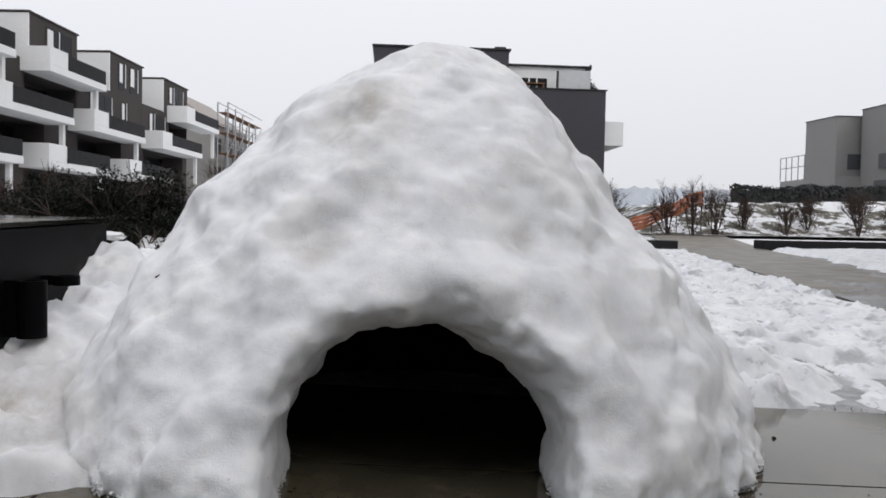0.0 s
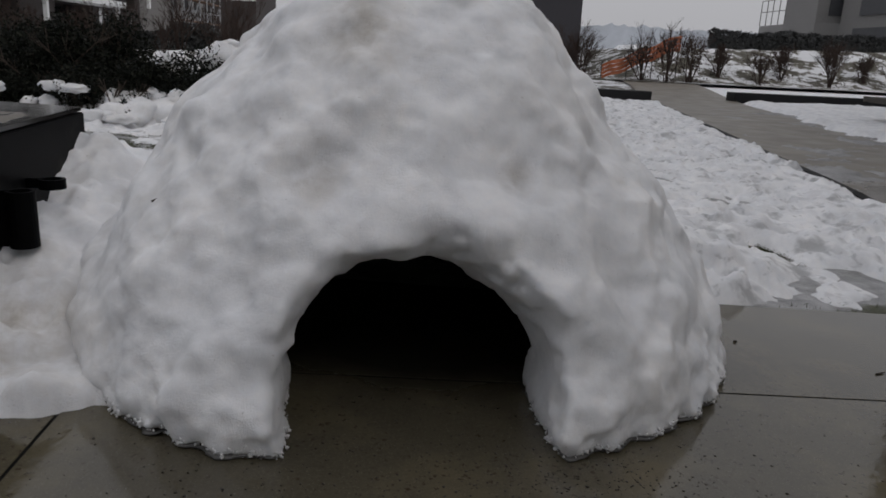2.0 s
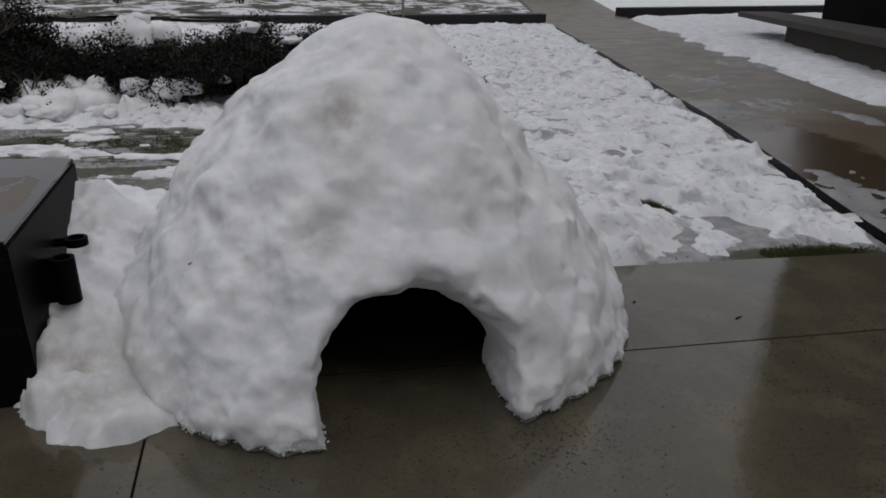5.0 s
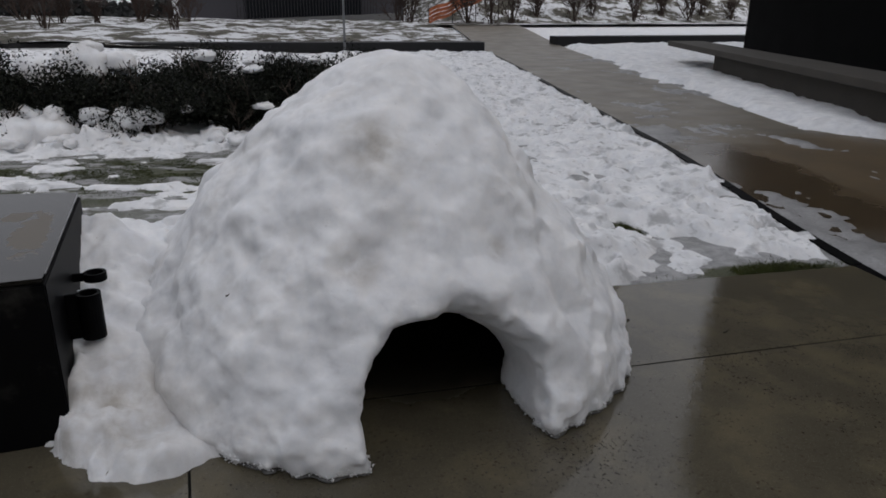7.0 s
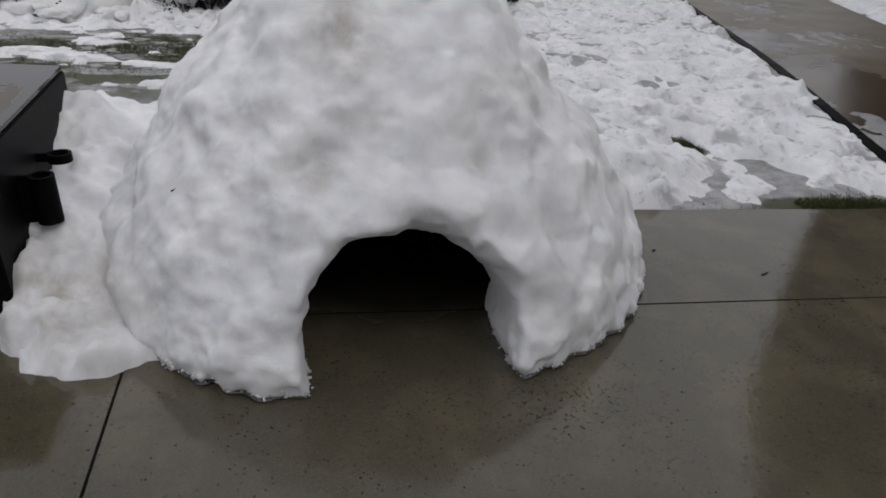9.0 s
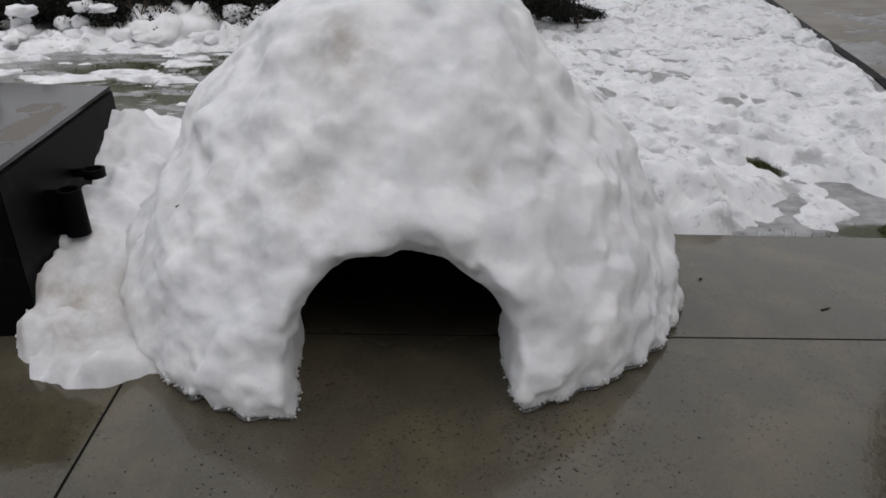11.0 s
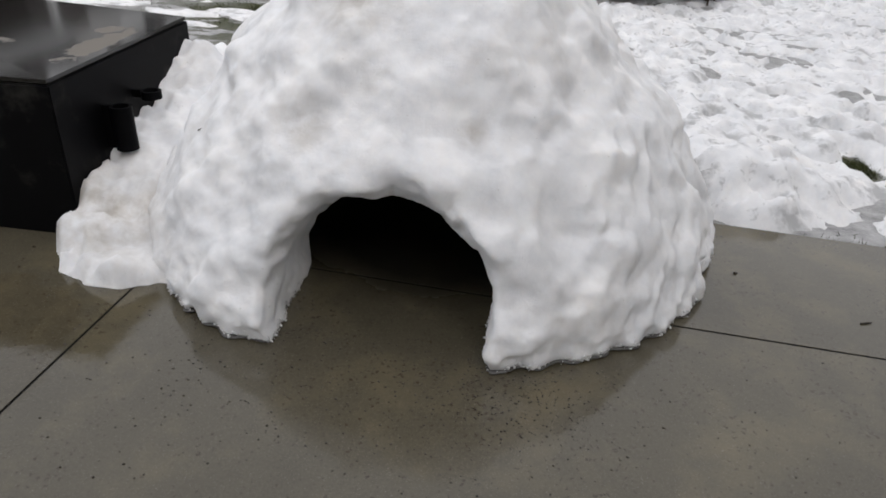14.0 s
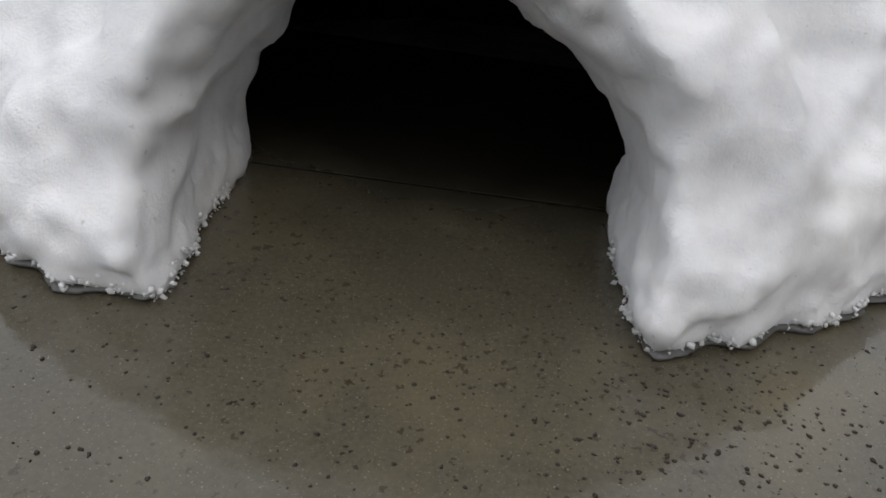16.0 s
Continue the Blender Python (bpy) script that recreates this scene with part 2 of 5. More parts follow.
def split_mesh(name, verts, quads, keep, mat):
    """The part of a mesh whose faces are kept, with its own vertices."""
    q = quads[keep]
    used, again = np.unique(q, return_inverse=True)
    return mesh_of(name, verts[used], again.reshape(q.shape), mat, smooth=True)


def sheet(name, xs, ys, height, mat, keep=None):
    """A surface over a grid; height takes arrays, keep says which corners stay."""
    gx, gy = np.meshgrid(xs, ys, indexing="ij")
    z = height(gx, gy)
    verts = np.stack([gx, gy, z], -1).reshape(-1, 3)
    ids = np.arange(gx.size).reshape(gx.shape)
    quads = np.stack([ids[:-1, :-1], ids[1:, :-1], ids[1:, 1:], ids[:-1, 1:]], -1).reshape(-1, 4)
    if keep is not None:
        ok = keep(gx, gy).ravel()
        quads = quads[ok[quads].any(1)]
    used, again = np.unique(quads, return_inverse=True)
    return mesh_of(name, verts[used], again.reshape(quads.shape), mat, smooth=True)


def scatter(name, spots, sizes, mat, seed, rough=0.6, squash=1.0):
    """Many small uneven grains as one mesh."""
    r = np.random.default_rng(seed)
    ball = bmesh.new()
    bmesh.ops.create_icosphere(ball, subdivisions=1, radius=1.0)
    v, f = np.array([p.co[:] for p in ball.verts]), np.array([[p.index for p in q.verts] for q in ball.faces])
    ball.free()
    n = len(spots)
    shape = v[None] * sizes[:, None, None] * (1 - rough + 2 * rough * r.random((n, len(v), 1))) * [1, 1, squash]
    faces = f[None] + (np.arange(n) * len(v))[:, None, None]
    return new(name, mesh_of(name, (shape + spots[:, None]).reshape(-1, 3), faces.reshape(-1, 3), mat, True))

# ---- concrete paving with water films, stains and painted shade inside the igloo ----
def region_mask(nodes, links, coord, centre, size, edge, wobble=0.25, turn=0.0, scale=5.0):
    """1 inside a ragged ellipse on the ground, 0 outside."""
    mp = nodes.new("ShaderNodeMapping")
    mp.vector_type = "TEXTURE"
    mp.inputs["Location"].default_value = (*centre, 0)
    mp.inputs["Rotation"].default_value = (0, 0, radians(turn))
    mp.inputs["Scale"].default_value = (*size, 1000)
    links.new(coord, mp.inputs["Vector"])
    ln = nodes.new("ShaderNodeVectorMath")
    ln.operation = "LENGTH"
    links.new(mp.outputs[0], ln.inputs[0])
    nz = noise_node(nodes, links, scale, 5.0, 0.55, coord)
    add = nodes.new("ShaderNodeMath")
    add.operation, add.inputs[1].default_value = "MULTIPLY_ADD", wobble * 2
    links.new(nz, add.inputs[0])
    links.new(ln.outputs["Value"], add.inputs[2])
    mr = nodes.new("ShaderNodeMapRange")
    mr.inputs["From Min"].default_value, mr.inputs["From Max"].default_value = 1 + wobble + edge, 1 + wobble - edge
    links.new(add.outputs[0], mr.inputs[0])
    return mr.outputs[0]


def highest(nodes, links, values):
    out = values[0]
    for v in values[1:]:
        m = nodes.new("ShaderNodeMath")
        m.operation = "MAXIMUM"
        links.new(out, m.inputs[0])
        links.new(v, m.inputs[1])
        out = m.outputs[0]
    return out


def paving_material(name, base=(0.077, 0.068, 0.047), puddles_and_shade=(), pits=True, film=(0.015, 0.07)):
    m, nodes, links, b = material(name)
    coord = nodes.new("ShaderNodeNewGeometry").outputs["Position"]
    broad = blend(nodes, links, noise_node(nodes, links, 1.6, 6.0, 0.6, coord), [(0.3, tuple(c * 0.66 for c in base)), (0.5, base), (0.72, tuple(c * 1.28 for c in base))])
    fine = noise_node(nodes, links, 160.0, 3.0, 0.6, coord)
    col = mix(nodes, links, 0.35, broad, blend(nodes, links, fine, [(0.3, tuple(c * 0.62 for c in base)), (0.7, tuple(c * 1.35 for c in base))]))
    rust = blend(nodes, links, noise_node(nodes, links, 3.2, 5.0, 0.6, coord), [(0.5, (0, 0, 0)), (0.75, (1, 1, 1))])
    col = mix(nodes, links, rust, col, mix(nodes, links, 0.4, col, (0.165, 0.135, 0.075)))
    height = fine
    if pits:
        vor = nodes.new("ShaderNodeTexVoronoi")
        vor.inputs["Scale"].default_value = 48.0
        wig = nodes.new("ShaderNodeTexNoise")
        wig.inputs["Scale"].default_value = 130.0
        links.new(coord, wig.inputs["Vector"])
        bent = nodes.new("ShaderNodeMix")
        bent.data_type, bent.blend_type = "RGBA", "LINEAR_LIGHT"
        bent.inputs[0].default_value = 0.012
        links.new(coord, bent.inputs[6])
        links.new(wig.outputs["Color"], bent.inputs[7])
        links.new(bent.outputs[2], vor.inputs["Vector"])
        stones = blend(nodes, links, noise_node(nodes, links, 420.0, 2.0, 0.5, coord), [(0.66, (0, 0, 0)), (0.72, (1, 1, 1))])
        col = mix(nodes, links, stones, col, mix(nodes, links, 0.45, col, (0.34, 0.31, 0.27)))
        patchy = blend(nodes, links, noise_node(nodes, links, 4.5, 3.0, 0.5, coord), [(0.38, (0.09, 0.09, 0.09)), (0.70, (0.27, 0.27, 0.27))])
        lt = nodes.new("ShaderNodeMath")
        lt.operation = "LESS_THAN"
        links.new(vor.outputs["Distance"], lt.inputs[0])
        links.new(patchy, lt.inputs[1])
        col = mix(nodes, links, lt.outputs[0], col, mix(nodes, links, 0.75, col, (0.040, 0.030, 0.020)))
        wide = nodes.new("ShaderNodeTexVoronoi")
        wide.inputs["Scale"].default_value = 17.0
        links.new(bent.outputs[2], wide.inputs["Vector"])
        blot = nodes.new("ShaderNodeMath")
        blot.operation, blot.inputs[1].default_value = "LESS_THAN", 0.085
        links.new(wide.outputs["Distance"], blot.inputs[0])
        col = mix(nodes, links, blot.outputs[0], col, mix(nodes, links, 0.7, col, (0.035, 0.024, 0.014)))
    masks = [region_mask(nodes, links, coord, *p) for p, tone, gloss in puddles_and_shade]
    rough = nodes.new("ShaderNodeMapRange")
    rough.inputs["To Min"].default_value, rough.inputs["To Max"].default_value = film
    links.new(noise_node(nodes, links, 2.2, 4.0, 0.5, coord), rough.inputs[0])
    out_rough = rough.outputs[0]
    for mask, (_, tone, gloss) in zip(masks, puddles_and_shade):
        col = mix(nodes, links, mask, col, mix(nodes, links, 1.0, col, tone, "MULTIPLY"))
        rr = nodes.new("ShaderNodeMapRange")
        links.new(mask, rr.inputs[0])
        links.new(out_rough, rr.inputs["To Min"])
        rr.inputs["To Max"].default_value = gloss
        out_rough = rr.outputs[0]
    links.new(col, b.inputs["Base Color"])
    links.new(out_rough, b.inputs["Roughness"])
    b.inputs["IOR"].default_value = 1.47
    ripple = mix(nodes, links, 0.12, noise_node(nodes, links, 26.0, 5.0, 0.6, coord), height)
    bump(nodes, links, b, ripple, 0.16, 0.004)
    return m


PAVING = paving_material("wet_concrete_slab", puddles_and_shade=[
    # first patch: shade of the igloo's inside, put into the floor colour
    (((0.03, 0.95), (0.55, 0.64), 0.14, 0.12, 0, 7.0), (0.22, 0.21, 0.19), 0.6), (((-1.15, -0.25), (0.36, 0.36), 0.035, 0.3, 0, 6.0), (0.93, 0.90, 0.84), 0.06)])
PATH_CONCRETE = paving_material("wet_path_concrete", (0.15, 0.13, 0.10), puddles_and_shade=[(((4.7, 2.4), (1.9, 1.5), 0.15, 0.5, 20, 2.0), (0.72, 0.60, 0.44), 0.45), (((3.5, 2.0), (0.5, 2.2), 0.2, 0.6, -15, 3.0), (0.6, 0.6, 0.62), 0.2)], pits=False, film=(0.28, 0.6))
JOINT = plain("dark_joint_sand", (0.008, 0.008, 0.007), 0.95, shine=0.05)


def grass_material(name):
    m, nodes, links, b = material(name)
    n1 = noise_node(nodes, links, 4.0, 6.0, 0.65)
    n2 = noise_node(nodes, links, 60.0, 4.0, 0.6)
    green = blend(nodes, links, n2, [(0.3, (0.014, 0.018, 0.005)), (0.55, (0.045, 0.050, 0.012)), (0.8, (0.09, 0.088, 0.03))])
    slush = blend(nodes, links, noise_node(nodes, links, 14.0, 4.0, 0.6), [(0.3, (0.20, 0.20, 0.20)), (0.7, (0.44, 0.44, 0.445))])
    k = blend(nodes, links, n1, [(0.42, (0, 0, 0)), (0.52, (1, 1, 1))])
    pos = nodes.new("ShaderNodeNewGeometry").outputs["Position"]
    solid = highest(nodes, links, [region_mask(nodes, links, pos, *p) for p in (((2.22, 1.06), (0.44, 0.13), 0.12, 0.35, -5, 9.0), ((1.86, 1.88), (0.07, 0.14), 0.15, 0.4, 20, 12.0))])
    around = region_mask(nodes, links, pos, (-1.1, 3.45), (1.5, 0.80), 0.3, 0.4, 0, 2.0)
    patch = nodes.new("ShaderNodeMath")
    patch.operation = "MULTIPLY"
    links.new(around, patch.inputs[0])
    links.new(blend(nodes, links, noise_node(nodes, links, 3.4, 7.0, 0.6, pos, (1.0, 2.2, 1.0)), [(0.45, (0, 0, 0)), (0.49, (1, 1, 1))]), patch.inputs[1])
    bare = highest(nodes, links, [solid, patch.outputs[0]])
    col = mix(nodes, links, k, mix(nodes, links, 0.75, green, slush), slush)
    links.new(mix(nodes, links, bare, col, green), b.inputs["Base Color"])
    b.inputs["Roughness"].default_value = 0.45
    bump(nodes, links, b, n2, 0.6, 0.015)
    return m


def bank_material(name):
    m, nodes, links, b = material(name)
    n1 = noise_node(nodes, links, 0.9, 8.0, 0.72, squash=(1.0, 1.0, 2.5))
    col = blend(nodes, links, n1, [(0.38, (0.04, 0.038, 0.025)), (0.49, (0.11, 0.10, 0.075)), (0.53, (0.68, 0.69, 0.71)), (0.8, (0.8, 0.81, 0.82))])
    links.new(col, b.inputs["Base Color"])
    b.inputs["Roughness"].default_value = 0.8
    bump(nodes, links, b, n1, 0.8, 0.15)
    return m


GRASS = grass_material("sodden_grass")
BANK = bank_material("snowy_grass_bank")


def joint_y(x):
    return 0.350 - 0.048 * x


def edge_y(x):
    return 1.13 - 0.055 * x


def gutter_x(y):
    return 2.48 + 0.29 * np.asarray(y, float) - 0.03 * ramp(np.asarray(y, float), 10, 16)


# the open ground, one sheet to the horizon
def ground_z(x, y):
    r = np.hypot(x, y)
    near = lawn_z(x, y) - 0.10 - 0.12 * (1 - ramp(y, 0.9, 1.6))
    up = 0.30 * ramp(y, 15, 28)
    far = -9.0 * ramp(y, 70, 160) + 16.0 * ramp(r, 260, 700) * (0.7 + 0.3 * np.sin(x * 0.006 + 1.0))
    return near + up + far


axis = np.concatenate([-np.geomspace(2000, 13, 40), np.arange(-12, 22, 0.5), np.geomspace(22.5, 2000, 40)])
ground = tagged(new("ground", sheet("ground", axis, axis, ground_z, SLUSH)), "open snow-covered ground running to the horizon", "ground", kind="structure")

# terrace slabs
pavement = empty("pavement", label="terrace of large wet pitted concrete slabs", category="pavement", kind="structure")
G = 0.0045
left_joint = lambda y: -0.788 + 0.02 * (y - 0.13)
slabs = [
    [(left_joint(0.42) + G, joint_y(-0.786) + G), (2.62, joint_y(2.62) + G), (2.74, edge_y(2.74)), (left_joint(1.27) + G, edge_y(-0.786))],
    [(left_joint(-4.0) + G, -4.0), (2.5, -4.0), (2.62, joint_y(2.62) - G), (left_joint(0.42) + G, joint_y(-0.786) - G)],
    [(-2.5, -4.0), (left_joint(-4.0) - G, -4.0), (left_joint(1.27) - G, edge_y(-0.786)), (-2.5, edge_y(-2.5))],
    [(-5.0, -4.0), (-2.5 - 2 * G, -4.0), (-2.5 - 2 * G, edge_y(-2.5)), (-5.0, edge_y(-5.0))],
]
for pts in slabs:
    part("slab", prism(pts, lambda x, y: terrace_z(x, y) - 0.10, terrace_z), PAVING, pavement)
part("joint_bed", prism([(-2.4, -4), (2.6, -4), (2.6, 0.9), (-2.4, 1.4)], lambda x, y: terrace_z(x, y) - 0.12, lambda x, y: terrace_z(x, y) - 0.0015), JOINT, pavement)

# the footpath beyond the gutter
def path_right(y):
    return gutter_x(y) + 1.75 + 0.05 * y + 3.0 * (1 - ramp(np.asarray(y, float), 1.0, 4.5))


ys = np.concatenate([np.arange(-4, 8, 0.25), np.arange(8, 30, 0.5)])
cols = np.linspace(0, 1, 9)
pv = np.array([[gutter_x(y) + 0.06 + c * (path_right(y) - gutter_x(y) - 0.06), y, 0] for y in ys for c in cols])
pv[:, 2] = lawn_z(pv[:, 0], pv[:, 1]) + 0.30 * ramp(pv[:, 1], 15, 28) - 0.012
ids = np.arange(len(pv)).reshape(len(ys), 9)
footpath = tagged(new("path", mesh_of("path", pv, np.stack([ids[:-1, :-1], ids[:-1, 1:], ids[1:, 1:], ids[1:, :-1]], -1).reshape(-1, 4), PATH_CONCRETE)),
                  "wet brownish concrete footpath with patches of slush", "path", kind="structure")
gutter = empty("gutter", label="narrow black drainage channel along the path", category="gutter", kind="structure")
edges_y = np.arange(-4, 16, 0.5)
for a, b2 in zip(edges_y[:-1], edges_y[1:]):
    pts = [(gutter_x(a) - 0.02, a), (gutter_x(a) + 0.06, a), (gutter_x(b2 - 0.01) + 0.06, b2 - 0.01), (gutter_x(b2 - 0.01) - 0.02, b2 - 0.01)]
    part("grating", prism([(float(p), float(q)) for p, q in pts], lambda x, y: float(lawn_z(x, y)) - 0.08, lambda x, y: float(lawn_z(x, y)) - 0.004), BLACK_STEEL, gutter)

# lawn under the snow
gx, gy = np.arange(-8, 8, 0.1), np.concatenate([np.arange(0.7, 5, 0.1), np.arange(5, 17, 0.25)])
lawn = tagged(new("lawn", sheet("lawn", gx, gy, lambda x, y: lawn_z(x, y) - 0.015, GRASS, lambda x, y: (y > edge_y(x) + 0.0) & (x < gutter_x(y) - 0.05))),
              "sodden green lawn showing through melting snow", "lawn", kind="structure")

# ---- snow on the lawn: trodden, with footprints and bare patches ----
prints = rng.random((2000, 2)) * [9.5, 11.0] + [-5.0, 1.0]
prints_size = 0.028 + 0.055 * rng.random(2000) ** 1.5
prints_turn = rng.random(2000) * 3.14
prints_deep = 0.02 + 0.075 * rng.random(2000)


def blob(x, y, cx, cy, sx, sy=None):
    return np.exp(-(((x - cx) / sx) ** 2 + ((y - cy) / (sy or sx)) ** 2))


def snow_depth(x, y):
    d = 0.040 + 0.030 * lattice.fbm(x * 0.9, y * 0.9, 0.3, 3) + 0.036 * lattice.fbm(x * 5, y * 5, 4.2, 3) + 0.020 * lattice.fbm(x * 15, y * 15, 9.1, 2)
    for (px, py), s, a, deep in zip(prints, prints_size, prints_turn, prints_deep):
        near = (abs(x - px) < 0.3) & (abs(y - py) < 0.3)
        if near.any():
            u, v = (x[near] - px) * math.cos(a) + (y[near] - py) * math.sin(a), -(x[near] - px) * math.sin(a) + (y[near] - py) * math.cos(a)
            e = np.sqrt((u / (s * 1.8)) ** 2 + (v / s) ** 2)
            d[near] += np.where(d[near] > -0.02, 1, 0) * ( -deep * np.exp(-(e**6)) + 0.008 * np.exp(-((e - 1.35) ** 2) * 6))
    d += 0.13 * blob(x, y, 1.2, 1.45, 0.33, 0.38) + 0.06 * blob(x, y, 1.0, 2.0, 0.5)
    melt = ramp(blob(x, y, 2.0, 1.32, 0.42, 0.42) + 0.9 * blob(x, y, 1.55, 1.05, 0.40, 0.16) + 0.16 * lattice.fbm(x * 5, y * 5, 3.6, 3), 0.35, 0.75)
    d = d * (1 - melt) + melt * (-0.010 + 0.05 * lattice.fbm(x * 6, y * 6, 7.4, 3, 0.6))
    d -= 0.12 * blob(x, y, 1.86, 1.86, 0.10, 0.13) + 0.22 * blob(x, y, 2.25, 1.02, 0.40, 0.17)
    d += 0.05 * blob(x, y, -0.7, 2.5, 0.6, 0.3) + 0.05 * blob(x, y, 0.9, 3.2, 0.35, 0.25)
    thin = ramp(blob(x, y, -1.3, 3.5, 2.1, 1.05) + 0.12 * lattice.fbm(x * 4, y * 4, 6.6, 3), 0.3, 0.5)
    d = d * (1 - thin) + thin * np.clip(-0.065 + 0.16 * lattice.fbm(x * 2.6, y * 7, 8.8, 4, 0.6), -0.03, 0.012 + 0.010 * lattice.fbm(x * 9, y * 9, 1.2, 3))
    heap = np.clip(lattice.fbm(x * 3.6, y * 3.6, 2.0, 4, 0.6) * 1.4 + 0.35, 0, 2)
    d += 0.05 * heap * np.exp(-(((y - 4.75 - 0.15 * np.sin(x * 2)) / 0.35) ** 2)) * ramp(-x, -1.6, -0.4)
    d += 0.09 * heap * np.exp(-(((y - 8.0) / 0.5) ** 2)) * ramp(-x, -1.2, 0.2)
    wob = 0.10 * lattice.fbm(x * 3, y * 3, 1.1, 3)
    front = ramp(y - edge_y(x) + wob, -0.03, 0.16)
    right = ramp(gutter_x(y) - x + 0.01 + 1.1 * wob, -0.02, 0.14)
    back = ramp(16.0 - y, 0, 0.4)
    edge = front * right * back
    return (d + 0.02) * edge - 0.03 + 0.01 * edge


sx = np.concatenate([np.arange(-8, -3, 0.06), np.arange(-3, 5.0, 0.025), np.arange(5.0, 8, 0.06)])
sy = np.concatenate([np.arange(0.75, 4.0, 0.025), np.arange(4.0, 7, 0.035), np.arange(7, 11, 0.05), np.arange(11, 16.2, 0.09)])
lawn_snow = tagged(new("lawn_snow", sheet("lawn_snow", sx, sy, lambda x, y: lawn_z(x, y) + snow_depth(x, y) - 0.012, LAWN_SNOW,
                   lambda x, y: (y > edge_y(x) - 0.12) & (x < gutter_x(y) + 0.02) & (np.hypot(x - 0.035, y - 0.9) > 0.80))),
                   "trodden melting snow on the lawn, full of footprints", "snow", kind="stuff")


def strip_depth(x, y):
    d = 0.05 + 0.035 * lattice.fbm(x * 1.5, y * 1.5, 7.7, 3) + 0.018 * lattice.fbm(x * 7, y * 7, 5.2, 2)
    wob = 0.25 * lattice.fbm(x * 1.3, y * 1.3, 3.1, 4)
    left = ramp(x - path_right(y) + wob, 0.0, 0.25)
    return (d + 0.05) * left * ramp(17.5 - y, 0, 0.4) * ramp(y + wob, 2.7, 3.4) - 0.03


strip_snow = tagged(new("verge_snow", sheet("verge_snow", np.arange(4.3, 16, 0.07), np.arange(2.5, 18, 0.07), lambda x, y: lawn_z(x, y) + strip_depth(x, y), SLUSH,
                    lambda x, y: x > path_right(y) - 0.3)), "white snow lying between the path and the wall", "snow", kind="stuff")


def slush_depth(x, y):
    side = x - gutter_x(y)
    d = 0.045 * lattice.fbm(x * 2.2, y * 1.1, 3.3, 4, 0.6) + 0.024 * lattice.fbm(x * 10, y * 10, 5.5, 3, 0.6)
    d = d + 0.044 * np.exp(-((side / 0.55) ** 2)) * ramp(7.5 - y, 0, 3.0) - 0.040 + 0.012 * np.exp(-(((path_right(y) - x) / 0.5) ** 2))
    return np.minimum(d, 0.03) * ramp(side, 0.06, 0.16)


path_slush = tagged(new("path_slush", sheet("path_slush", np.arange(2.6, 9, 0.04), np.arange(0.8, 14, 0.04), lambda x, y: lawn_z(x, y) - 0.012 + slush_depth(x, y), WET_SLUSH,
                    lambda x, y: (slush_depth(x, y) > 0.0) & (x < path_right(y) + 0.1))), "grey patches of slush left on the path", "snow", kind="stuff")


# ---- the snow hut ----
def dome_radius(z):
    return np.interp(z, [-0.2, 0.0, 0.015, 0.06, 0.15, 0.30, 0.42, 0.55, 0.70, 0.80, 0.90, 0.98, 1.05, 1.09, 1.125, 1.2],
                     [0.97, 0.98, 0.995, 1.00, 0.975, 0.91, 0.835, 0.725, 0.605, 0.52, 0.43, 0.345, 0.25, 0.155, 0.0, -0.2])


def smooth_max(a, b, k):
    h = np.clip(0.5 + 0.5 * (a - b) / k, 0, 1)
    return b * (1 - h) + a * h + k * h * (1 - h)


def smooth_min(a, b, k):
    return -smooth_max(-a, -b, k)


PITS = ((0.19, 0.2, 0.56, 0.055, 0.035), (-0.27, 0.2, 0.56, 0.075, 0.03), (-0.62, 0.42, 0.55, 0.10, 0.03), (0.62, 0.28, 0.40, 0.08, 0.03), (0.45, 0.16, 0.30, 0.07, 0.02))


def cave_field(x, y, z):
    return (np.sqrt(((x - 0.03) / 0.60) ** 2 + ((y - 0.90) / 0.60) ** 2 + (z / 0.60) ** 2) - 1) * 0.6


